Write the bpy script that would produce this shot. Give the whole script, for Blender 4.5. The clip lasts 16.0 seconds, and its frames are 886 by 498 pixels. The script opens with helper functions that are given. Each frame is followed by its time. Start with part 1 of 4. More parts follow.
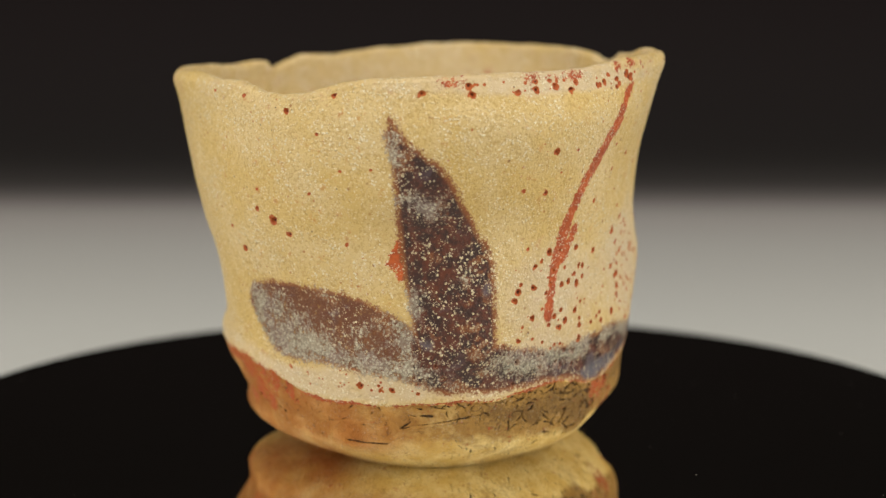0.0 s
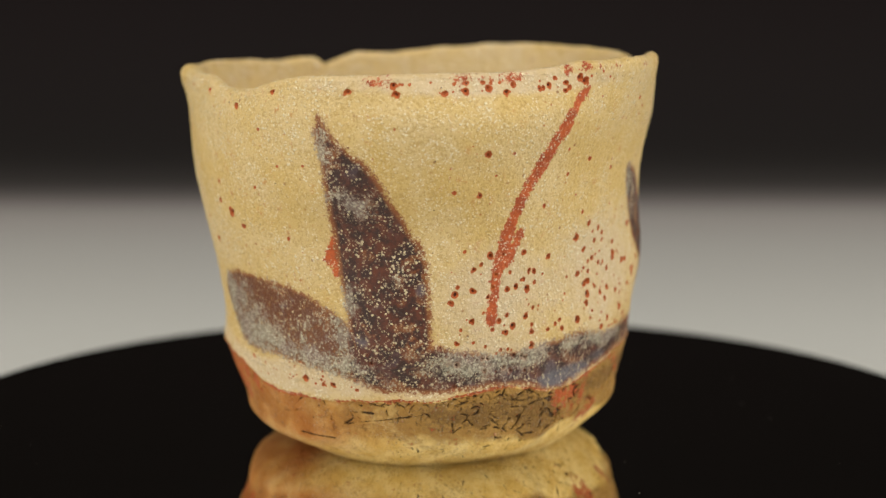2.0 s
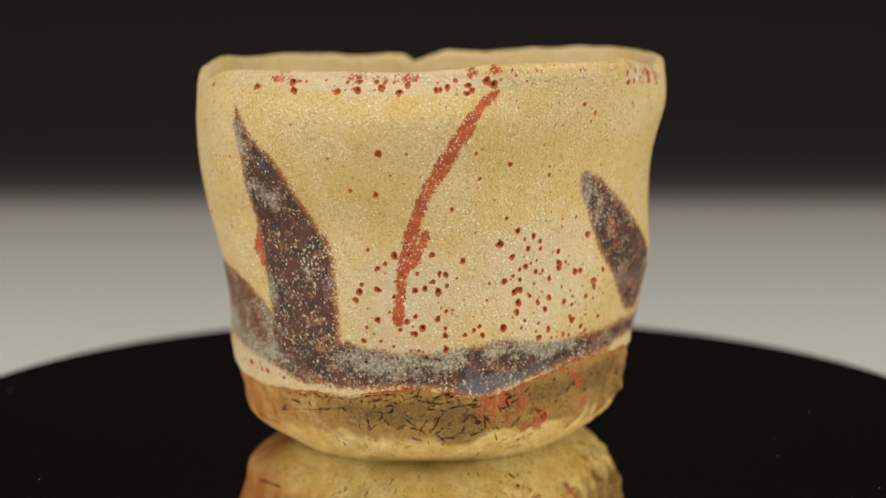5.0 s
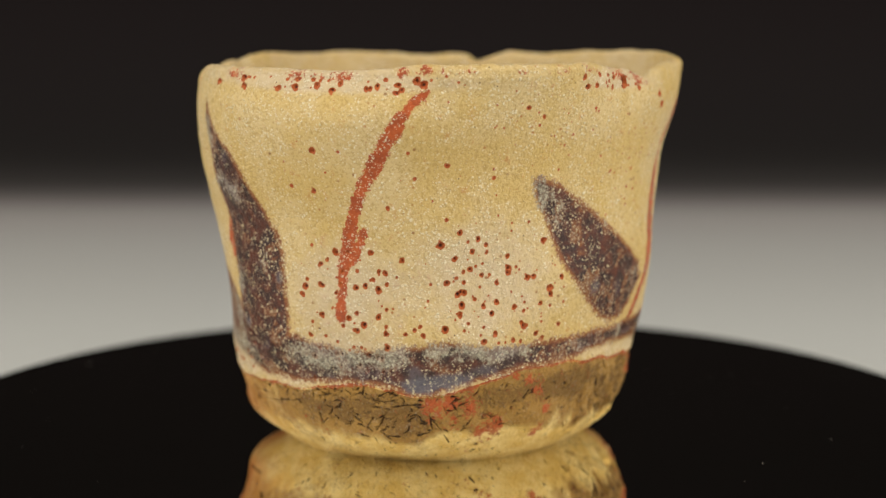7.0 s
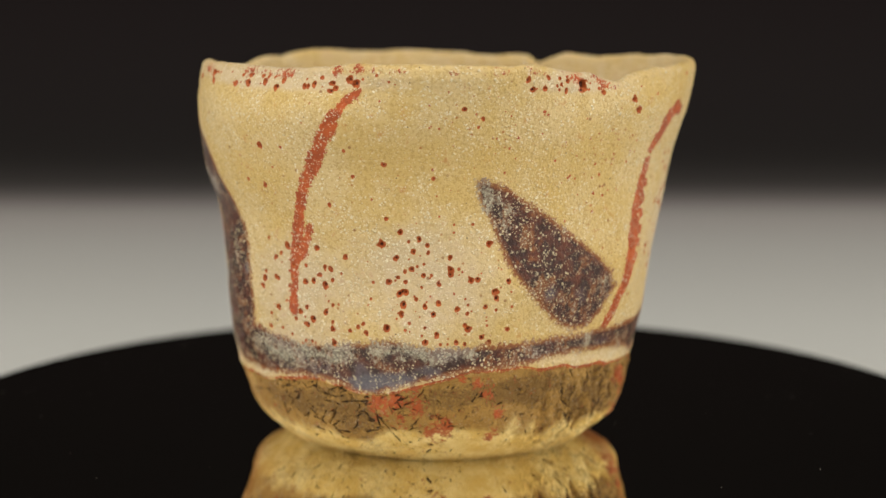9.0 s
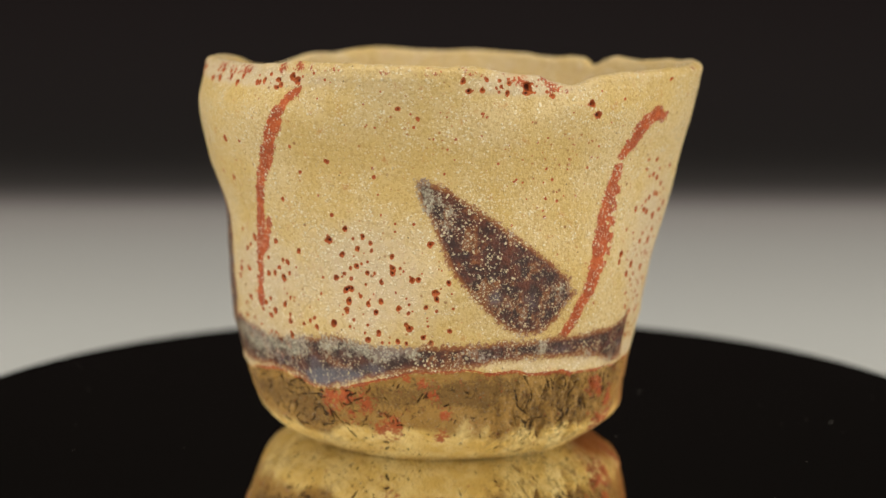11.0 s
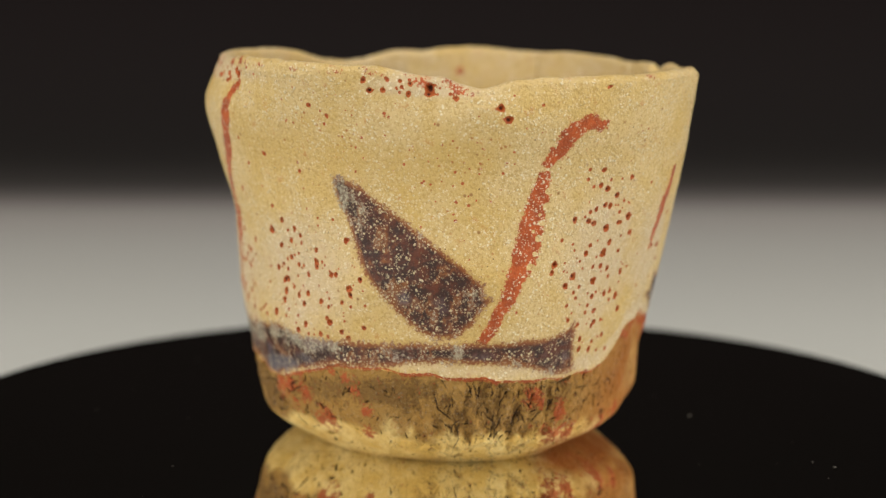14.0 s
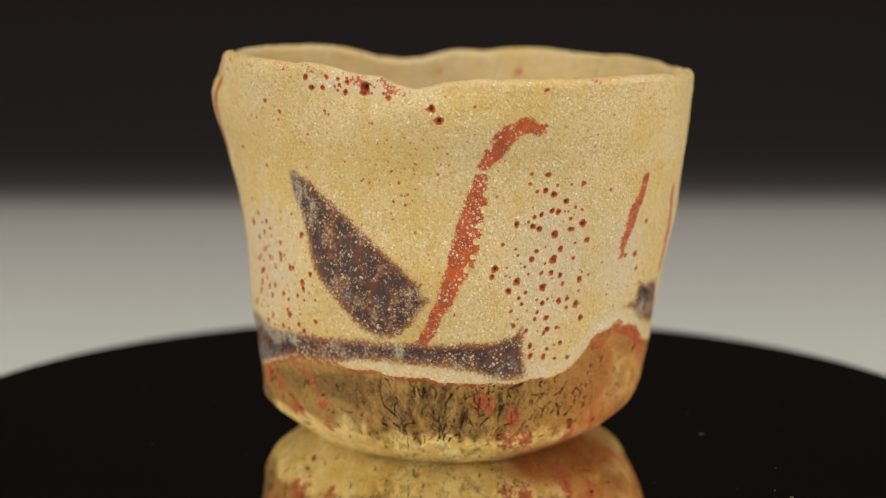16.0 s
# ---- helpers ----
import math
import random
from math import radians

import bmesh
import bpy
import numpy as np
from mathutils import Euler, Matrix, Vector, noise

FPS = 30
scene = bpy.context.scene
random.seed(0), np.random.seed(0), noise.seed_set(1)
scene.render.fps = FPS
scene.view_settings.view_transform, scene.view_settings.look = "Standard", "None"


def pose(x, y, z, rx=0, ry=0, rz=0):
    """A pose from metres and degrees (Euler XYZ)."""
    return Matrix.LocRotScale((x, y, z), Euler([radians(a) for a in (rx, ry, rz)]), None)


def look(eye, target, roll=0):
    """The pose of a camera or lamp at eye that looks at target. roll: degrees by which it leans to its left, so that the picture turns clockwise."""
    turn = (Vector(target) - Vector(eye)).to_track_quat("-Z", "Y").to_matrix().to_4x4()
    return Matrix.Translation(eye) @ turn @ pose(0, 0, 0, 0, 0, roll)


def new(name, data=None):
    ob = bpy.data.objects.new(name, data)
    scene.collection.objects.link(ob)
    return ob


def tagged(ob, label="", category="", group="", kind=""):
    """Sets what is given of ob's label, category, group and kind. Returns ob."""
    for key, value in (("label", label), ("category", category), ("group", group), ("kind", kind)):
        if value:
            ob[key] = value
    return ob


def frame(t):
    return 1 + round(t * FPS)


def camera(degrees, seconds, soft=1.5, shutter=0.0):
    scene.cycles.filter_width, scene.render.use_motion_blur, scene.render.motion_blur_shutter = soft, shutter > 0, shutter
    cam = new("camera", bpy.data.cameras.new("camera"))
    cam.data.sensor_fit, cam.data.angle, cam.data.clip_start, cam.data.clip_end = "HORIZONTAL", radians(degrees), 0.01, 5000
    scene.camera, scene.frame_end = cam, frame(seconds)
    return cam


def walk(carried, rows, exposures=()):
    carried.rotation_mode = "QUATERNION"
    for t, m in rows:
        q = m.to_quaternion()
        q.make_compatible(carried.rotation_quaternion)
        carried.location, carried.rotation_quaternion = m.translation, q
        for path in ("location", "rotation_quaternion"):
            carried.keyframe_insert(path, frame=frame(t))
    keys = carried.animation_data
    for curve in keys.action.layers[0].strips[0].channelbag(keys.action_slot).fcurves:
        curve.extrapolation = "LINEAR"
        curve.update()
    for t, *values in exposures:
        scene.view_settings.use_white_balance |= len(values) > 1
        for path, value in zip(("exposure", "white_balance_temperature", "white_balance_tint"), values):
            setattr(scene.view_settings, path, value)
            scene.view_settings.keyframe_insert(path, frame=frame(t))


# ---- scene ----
# Metres, z = 0 is the top of the turntable, whose axis is the z axis.
TURN = -8.174  # degrees per second
cam = camera(24.43, 16.0, soft=1.35)
cam.data.dof.use_dof = True
cam.data.dof.focus_distance = 0.333
cam.data.dof.aperture_fstop = 12.0
VIEW = pose(0, -0.365, 0.0962, 90 - 9.79, 0, 0)
walk(cam, [(0, VIEW), (16, VIEW)])

# ---------------------------------------------------------------- world and lights
world = bpy.data.worlds.new("studio_dim")
scene.world = world
world.use_nodes = True
world.node_tree.nodes["Background"].inputs[0].default_value = (1.0, 0.93, 0.82, 1)
world.node_tree.nodes["Background"].inputs[1].default_value = 0.02


def softbox(name, eye, target, sx, sy, watts, colour):
    lamp = bpy.data.lights.new(name, "AREA")
    lamp.shape, lamp.size, lamp.size_y, lamp.energy, lamp.color = "RECTANGLE", sx, sy, watts, colour
    ob = new(name, lamp)
    ob.matrix_world = look(eye, target)
    return ob


LAMP = (1.0, 0.955, 0.87)
softbox("softbox_overhead", (0.0, -0.38, 0.72), (0, 0.0, 0.02), 1.1, 0.7, 5.3, LAMP)
softbox("softbox_left", (-0.70, -0.30, 0.34), (0, 0, 0.03), 0.7, 0.7, 5.35, LAMP)
softbox("softbox_right", (0.72, -0.28, 0.34), (0, 0, 0.03), 0.7, 0.7, 5.65, LAMP)
scene.view_settings.exposure = 0.0


# ---------------------------------------------------------------- numeric helpers
def vnoise(p, size, seed=0, octaves=1):
    """Smooth value noise in -1..1 at the points p (n x 3), with cells of the given size."""
    total, amp, norm = np.zeros(len(p)), 1.0, 0.0
    for o in range(octaves):
        q = p / (size / 2 ** o) + 37.13 * (seed + 11 * o)
        i = np.floor(q).astype(np.int64)
        f = q - i
        f = f * f * (3 - 2 * f)
        acc = np.zeros(len(p))
        for dx in (0, 1):
            for dy in (0, 1):
                for dz in (0, 1):
                    h = ((i[:, 0] + dx) * 73856093) ^ ((i[:, 1] + dy) * 19349663) ^ ((i[:, 2] + dz) * 83492791) ^ (seed * 2654435)
                    h = (h ^ (h >> 13)) * 1274126177 & 0x7FFFFFFF
                    h = (h ^ (h >> 11)) & 0xFFFF
                    wt = (f[:, 0] if dx else 1 - f[:, 0]) * (f[:, 1] if dy else 1 - f[:, 1]) * (f[:, 2] if dz else 1 - f[:, 2])
                    acc += wt * (h / 32767.5 - 1)
        total += amp * acc
        norm += amp
        amp *= 0.5
    return total / norm


def step(a, b, x):
    t = np.clip((x - a) / (b - a), 0, 1)
    return t * t * (3 - 2 * t)


# ---------------------------------------------------------------- materials
def material(name):
    m = bpy.data.materials.new(name)
    m.use_nodes = True
    return m, m.node_tree.nodes, m.node_tree.links, m.node_tree.nodes["Principled BSDF"]


class Graph:
    """Short hand for node graphs."""

    def __init__(self, m):
        self.n, self.l = m.node_tree.nodes, m.node_tree.links

    def set(self, socket, v):
        if hasattr(v, "is_output"):
            self.l.new(v, socket)
        elif isinstance(v, tuple) and len(v) == 3 and socket.type == "RGBA":
            socket.default_value = (*v, 1)
        else:
            socket.default_value = v

    def math(self, op, a, b=0.0, c=0.0, clamp=False):
        nd = self.n.new("ShaderNodeMath")
        nd.operation, nd.use_clamp = op, clamp
        for s, v in zip(nd.inputs, (a, b, c)):
            self.set(s, v)
        return nd.outputs[0]

    def mix(self, fac, a, b):
        nd = self.n.new("ShaderNodeMix")
        nd.data_type = "RGBA"
        self.set(nd.inputs[0], fac)
        self.set(nd.inputs[6], a)
        self.set(nd.inputs[7], b)
        return nd.outputs[2]

    def noise(self, vec, scale, detail=2.0, rough=0.5, distortion=0.0):
        nd = self.n.new("ShaderNodeTexNoise")
        self.set(nd.inputs["Vector"], vec)
        nd.inputs["Scale"].default_value, nd.inputs["Detail"].default_value = scale, detail
        nd.inputs["Roughness"].default_value, nd.inputs["Distortion"].default_value = rough, distortion
        return nd.outputs["Fac"]

    def voronoi(self, vec, scale, feature="F1"):
        nd = self.n.new("ShaderNodeTexVoronoi")
        nd.feature = feature
        self.set(nd.inputs["Vector"], vec)
        nd.inputs["Scale"].default_value = scale
        return nd.outputs["Distance"]

    def range(self, v, a, b, c=0.0, d=1.0):
        nd = self.n.new("ShaderNodeMapRange")
        nd.interpolation_type = "SMOOTHSTEP"
        for s, x in zip(nd.inputs, (v, a, b, c, d)):
            self.set(s, x)
        return nd.outputs[0]

    def attribute(self, name):
        nd = self.n.new("ShaderNodeAttribute")
        nd.attribute_name = name
        sep = self.n.new("ShaderNodeSeparateColor")
        self.l.new(nd.outputs["Color"], sep.inputs[0])
        return sep.outputs

    def coords(self):
        return self.n.new("ShaderNodeTexCoord").outputs["Object"]

    def bump(self, height, strength, distance, normal=None):
        nd = self.n.new("ShaderNodeBump")
        self.set(nd.inputs["Height"], height)
        nd.inputs["Strength"].default_value, nd.inputs["Distance"].default_value = strength, distance
        if normal is not None:
            self.l.new(normal, nd.inputs["Normal"])
        return nd.outputs[0]


def ceramic():
    """Cream crystalline glaze with iron painting over bare ochre clay; the attributes say which is where."""
    m, nodes, links, bsdf = material("glazed_stoneware")
    g = Graph(m)
    co = g.coords()
    dark, ash, red = g.attribute("paint")[:3]
    clay, orange, pit = g.attribute("body")[:3]
    crack, blush, patch = g.attribute("marks")[:3]
    furrow, stain_shade, blue = g.attribute("extra")[:3]
    stretch = nodes.new("ShaderNodeMapping")
    links.new(co, stretch.inputs[0])
    stretch.inputs["Scale"].default_value = (1, 1, 0.24)
    tall = stretch.outputs[0]
    bent = nodes.new("ShaderNodeVectorMath")
    bent.operation = "MULTIPLY_ADD"
    swirl = nodes.new("ShaderNodeTexNoise")
    links.new(co, swirl.inputs["Vector"])
    swirl.inputs["Scale"].default_value = 700
    links.new(swirl.outputs["Color"], bent.inputs[0])
    bent.inputs[1].default_value = (0.0022, 0.0022, 0.0016)
    links.new(co, bent.inputs[2])
    bent = bent.outputs[0]

    def plus(a, b, k):
        return g.math("ADD", a, g.math("MULTIPLY", g.math("SUBTRACT", b, 0.5), k))

    fine = g.noise(co, 3600, 2, 0.6)
    grain = g.noise(co, 1900, 2, 0.65)
    mid = g.noise(co, 480, 3, 0.65)
    blot = g.noise(co, 190, 3, 0.6)
    broad = g.noise(co, 85, 4, 0.6)
    # cream glaze: broad clouds, fine sandy mottling, rusty flecks
    cream = g.mix(g.range(broad, 0.36, 0.64), (0.592, 0.420, 0.156), (0.64, 0.485, 0.240))
    cream = g.mix(g.math("MULTIPLY", g.range(plus(grain, mid, 0.4), 0.54, 0.32), 0.62), cream, (0.43, 0.275, 0.085))
    cream = g.mix(g.math("MULTIPLY", g.range(plus(blot, mid, 0.8), 0.54, 0.74), 0.26), cream, (0.54, 0.345, 0.085))
    cream = g.mix(g.math("MULTIPLY", g.range(plus(mid, grain, 0.6), 0.60, 0.80), 0.55), cream, (0.47, 0.22, 0.05))
    pale = g.mix(mid, (0.53, 0.40, 0.23), (0.63, 0.52, 0.37))
    cream = g.mix(g.math("MULTIPLY", g.range(plus(plus(blush, mid, 0.7), blot, 0.8), 0.15, 1.15), 0.85), cream, pale)
    freckle = g.range(g.voronoi(co, 330), 0.13, 0.05)
    freckle = g.math("MULTIPLY", freckle, g.range(g.noise(co, 210, 1), 0.48, 0.58))
    cream = g.mix(g.math("MULTIPLY", freckle, 0.75), cream, g.mix(mid, (0.30, 0.10, 0.024), (0.17, 0.08, 0.030)))
    speck = g.math("MULTIPLY", g.range(g.voronoi(co, 460), 0.085, 0.045), g.range(g.noise(co, 260, 1), 0.50, 0.56))
    cream = g.mix(g.math("MULTIPLY", speck, 0.8), cream, (0.06, 0.04, 0.025))
    fleck = g.range(g.voronoi(co, 640), 0.20, 0.08)
    fleck = g.math("MULTIPLY", fleck, g.range(g.noise(co, 150, 2), 0.50, 0.62))
    cream = g.mix(g.math("MULTIPLY", fleck, 0.8), cream, (0.36, 0.125, 0.026))
    # iron painting: near-black and maroon where thick, amber where thin, grey-green where glaze veils it
    maroon = g.mix(g.range(mid, 0.35, 0.65), (0.026, 0.007, 0.005), (0.105, 0.024, 0.008))
    maroon = g.mix(g.math("MULTIPLY", g.range(plus(blot, mid, 0.7), 0.52, 0.66), 0.85), maroon, (0.22, 0.075, 0.016))
    violet = g.noise(co, 150, 3, 0.6)
    maroon = g.mix(g.math("MULTIPLY", g.range(plus(violet, mid, 0.5), 0.58, 0.70), 0.6), maroon, (0.055, 0.042, 0.055))
    maroon = g.mix(g.math("MULTIPLY", g.range(plus(dark, mid, 0.5), 0.95, 0.60), 0.75), maroon, (0.27, 0.085, 0.016))
    grey = g.mix(grain, (0.15, 0.135, 0.10), (0.46, 0.43, 0.31))
    grey = g.mix(g.math("MULTIPLY", g.range(violet, 0.42, 0.58), 0.65), grey, (0.19, 0.125, 0.115))
    veil = plus(plus(plus(ash, mid, 1.9), grain, 1.8), blot, 1.9)
    veiled = g.range(veil, 0.30, 1.0)
    iron = g.mix(g.math("MULTIPLY", veiled, 0.74), maroon, grey)
    iron = g.mix(g.math("MULTIPLY", g.range(plus(blue, mid, 0.8), 0.35, 0.75), 0.8), iron, g.mix(grain, (0.055, 0.055, 0.075), (0.17, 0.165, 0.185)))
    is_dark = g.range(plus(plus(dark, grain, 1.2), mid, 0.7), 0.26, 0.66)
    rust = g.mix(g.range(mid, 0.35, 0.65), (0.47, 0.085, 0.018), (0.31, 0.048, 0.012))
    is_red = g.range(plus(plus(red, grain, 1.2), mid, 0.8), 0.36, 0.60)
    glaze = g.mix(g.math("MULTIPLY", is_red, 0.95), cream, rust)
    glaze = g.mix(is_dark, glaze, iron)
    # pale crystals: loose grains on the cream, crowded over the iron, densest in the veil
    wavy = nodes.new("ShaderNodeVectorMath")
    wavy.operation = "MULTIPLY_ADD"
    ripple = nodes.new("ShaderNodeTexNoise")
    links.new(co, ripple.inputs["Vector"])
    ripple.inputs["Scale"].default_value = 2300
    links.new(ripple.outputs["Color"], wavy.inputs[0])
    wavy.inputs[1].default_value = (0.0005, 0.0005, 0.0005)
    links.new(co, wavy.inputs[2])
    wavy = wavy.outputs[0]
    big = g.math("MULTIPLY", g.range(g.voronoi(wavy, 1350), 0.36, 0.20), g.range(plus(plus(g.noise(co, 620, 2), blot, 0.5), g.math("ADD", 0.5, g.math("MULTIPLY", is_dark, 0.5)), 0.06), 0.44, 0.57))
    small = g.math("MULTIPLY", g.range(g.voronoi(wavy, 2300), 0.40, 0.20), g.range(plus(g.noise(co, 800, 2), blot, 0.7), 0.40, 0.58))
    crystal = g.math("MAXIMUM", big, g.math("MULTIPLY", small, 0.75))
    crystal = g.math("MULTIPLY", crystal, g.range(plus(broad, mid, 0.4), 0.34, 0.56, 0.35, 1.0))
    dust = g.math("MULTIPLY", g.range(g.voronoi(wavy, 1700), 0.60, 0.20), g.range(plus(veiled, mid, 1.0), 0.35, 0.95))
    dust = g.math("MULTIPLY", dust, is_dark)
    crystal = g.math("MAXIMUM", crystal, g.math("MULTIPLY", dust, 0.6))
    frost = g.mix(is_dark, (0.86, 0.78, 0.55), g.mix(veiled, (0.78, 0.66, 0.40), (0.62, 0.58, 0.43)))
    glaze = g.mix(g.math("MULTIPLY", crystal, g.range(fine, 0.30, 0.60, 0.45, 0.9)), glaze, frost)
    # pinholes: rusty wall, dark bottom
    halo = g.math("MULTIPLY", g.range(plus(pit, mid, 0.5), 0.04, 0.30), g.math("SUBTRACT", 1.0, g.math("MULTIPLY", is_dark, 0.8)))
    glaze = g.mix(halo, glaze, g.mix(mid, (0.52, 0.145, 0.034), (0.32, 0.055, 0.014)))
    glaze = g.mix(g.range(plus(pit, g.noise(co, 900), 0.6), 0.80, 1.10), glaze, (0.06, 0.014, 0.008))
    # bare clay
    soil = g.mix(g.range(g.noise(co, 170, 4, 0.65), 0.35, 0.65), (0.69, 0.455, 0.125), (0.84, 0.65, 0.275))
    soil = g.mix(g.math("MULTIPLY", orange, 0.95), soil, g.mix(plus(mid, blot, 0.8), (0.30, 0.072, 0.009), (0.47, 0.170, 0.030)))
    soil = g.mix(g.math("MULTIPLY", g.range(plus(blot, grain, 0.9), 0.56, 0.74), 0.35), soil, (0.30, 0.16, 0.045))
    # the upper foot's shade, above its paler lit bottom, goes into the clay colour
    soil = g.mix(g.math("MULTIPLY", g.range(plus(stain_shade, mid, 0.35), 0.08, 0.45), 0.90), soil, g.mix(orange, (0.29, 0.150, 0.033), (0.32, 0.108, 0.017)))
    soil = g.mix(g.math("MULTIPLY", g.range(plus(plus(stain_shade, mid, 1.0), grain, 0.9), 0.50, 0.95), 0.75), soil, (0.14, 0.075, 0.022))
    psharp = plus(plus(patch, mid, 2.3), grain, 2.0)
    soil = g.mix(g.math("MULTIPLY", g.range(psharp, 0.36, 0.95), 0.9), soil, g.mix(grain, (0.30, 0.042, 0.012), (0.48, 0.115, 0.033)))
    lines = g.range(g.voronoi(bent, 620, "DISTANCE_TO_EDGE"), 0.09, 0.02)
    lines = g.math("MULTIPLY", lines, g.range(g.noise(co, 700, 2), 0.55, 0.66))
    lines = g.math("MULTIPLY", lines, g.range(stain_shade, 0.15, 0.5, 0.0, 0.6))
    lines = g.math("MAXIMUM", lines, g.range(plus(plus(plus(crack, grain, 1.0), mid, 1.0), blot, 0.9), 0.34, 1.0))
    # upright cracks, widened in colour to paint shade between the ridges
    ruts = g.range(g.math("ABSOLUTE", g.math("SUBTRACT", g.noise(tall, 620, 3, 0.6, 0.4), 0.5)), 0.045, 0.010)
    ruts = g.math("MULTIPLY", g.math("MULTIPLY", ruts, g.math("MULTIPLY", furrow, 0.5)), g.range(mid, 0.46, 0.58))
    lines = g.math("MAXIMUM", lines, ruts)
    soil = g.mix(g.math("MULTIPLY", lines, 0.92), soil, (0.052, 0.026, 0.009))
    colour = g.mix(g.range(clay, 0.35, 0.65), glaze, soil)
    g.set(bsdf.inputs["Base Color"], colour)
    rough = g.math("ADD", g.math("MULTIPLY", fine, 0.20), 0.30)
    rough = g.math("SUBTRACT", rough, g.math("MULTIPLY", crystal, 0.22))
    rough = g.math("ADD", rough, g.math("MULTIPLY", clay, 0.30), clamp=True)
    g.set(bsdf.inputs["Roughness"], rough)
    shine = g.math("ADD", 0.20, g.math("MULTIPLY", crystal, 0.7))
    shine = g.math("ADD", shine, g.math("MULTIPLY", is_dark, 0.2))
    g.set(bsdf.inputs["Specular IOR Level"], shine)
    relief = g.math("ADD", g.math("MULTIPLY", grain, 0.8), g.math("MULTIPLY", fine, 0.4))
    relief = g.math("ADD", relief, g.math("MULTIPLY", mid, g.math("ADD", 0.9, g.math("MULTIPLY", clay, 1.3))))
    relief = g.math("ADD", relief, g.math("MULTIPLY", crystal, 0.45))
    relief = g.math("SUBTRACT", relief, g.math("MULTIPLY", g.math("MULTIPLY", lines, clay), 0.8))
    g.set(bsdf.inputs["Normal"], g.bump(relief, 0.8, 0.00042))
    return m


def black_gloss():
    """Polished dark mirror."""
    m, nodes, links, bsdf = material("black_mirror")
    g = Graph(m)
    co = g.coords()
    g.set(bsdf.inputs["Base Color"], g.mix(g.noise(co, 60, 3), (0.82, 0.80, 0.74), (0.87, 0.85, 0.79)))
    bsdf.inputs["Metallic"].default_value = 1.0
    g.set(bsdf.inputs["Roughness"], g.math("ADD", 0.02, g.math("MULTIPLY", g.noise(co, 40, 4), 0.03)))
    return m


def dust_grey():
    m, nodes, links, bsdf = material("dust_grey")
    g = Graph(m)
    g.set(bsdf.inputs["Base Color"], g.mix(g.noise(g.coords(), 700), (0.10, 0.09, 0.08), (0.2, 0.18, 0.15)))
    bsdf.inputs["Roughness"].default_value = 0.9
    return m


def falloff_paper():
    """Background paper, near-white in front to black at the back; the ramp paints in the light's falloff."""
    m, nodes, links, bsdf = material("falloff_paper")
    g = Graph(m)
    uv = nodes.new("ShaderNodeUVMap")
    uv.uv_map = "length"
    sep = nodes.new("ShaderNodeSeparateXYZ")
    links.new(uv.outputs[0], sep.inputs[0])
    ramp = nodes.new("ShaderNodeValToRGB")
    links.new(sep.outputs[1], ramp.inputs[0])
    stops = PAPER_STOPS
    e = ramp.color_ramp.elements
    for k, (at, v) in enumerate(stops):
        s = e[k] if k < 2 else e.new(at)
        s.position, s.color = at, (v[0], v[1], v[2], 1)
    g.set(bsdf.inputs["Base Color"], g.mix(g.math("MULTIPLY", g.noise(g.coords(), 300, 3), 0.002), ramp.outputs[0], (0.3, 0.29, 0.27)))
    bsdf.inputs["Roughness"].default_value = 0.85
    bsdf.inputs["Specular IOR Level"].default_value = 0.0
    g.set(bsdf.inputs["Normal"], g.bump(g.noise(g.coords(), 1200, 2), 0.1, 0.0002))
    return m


# Stops fitted to the camera's view; unseen upper part darkened for the disc's reflection.
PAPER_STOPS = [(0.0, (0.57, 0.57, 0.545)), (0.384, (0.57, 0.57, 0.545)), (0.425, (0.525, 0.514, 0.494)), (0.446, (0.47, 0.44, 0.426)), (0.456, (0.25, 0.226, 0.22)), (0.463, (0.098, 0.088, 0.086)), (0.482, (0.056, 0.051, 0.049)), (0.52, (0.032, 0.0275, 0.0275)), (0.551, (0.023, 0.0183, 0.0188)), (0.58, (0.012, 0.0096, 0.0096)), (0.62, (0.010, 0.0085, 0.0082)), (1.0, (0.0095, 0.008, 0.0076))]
CERAMIC, GLOSS, DUST, PAPER = ceramic(), black_gloss(), dust_grey(), falloff_paper()


def part(name, bm, mat, parent=None, label=""):
    me = bpy.data.meshes.new(name)
    bm.to_mesh(me)
    bm.free()
    me.materials.append(mat)
    ob = new(name, me)
    if parent:
        ob.parent = parent
    return tagged(ob, label)


def lathe(profile, n=160):
    """A turned body from (radius, height) pairs."""
    bm = bmesh.new()
    rings = []
    for r, z in profile:
        rings.append([bm.verts.new((r * math.cos(2 * math.pi * k / n), r * math.sin(2 * math.pi * k / n), z)) for k in range(n)])
    for a, b in zip(rings, rings[1:]):
        for k in range(n):
            bm.faces.new((a[k], a[(k + 1) % n], b[(k + 1) % n], b[k]))
    bm.faces.new(rings[0][::-1])
    bm.faces.new(rings[-1])
    bmesh.ops.recalc_face_normals(bm, faces=bm.faces)
    for f in bm.faces:
        f.smooth = len(f.verts) == 4
    return bm


# ---------------------------------------------------------------- background paper sweep
TABLE_Z = -0.036
BACK_Y, BEND = 0.95, 0.25


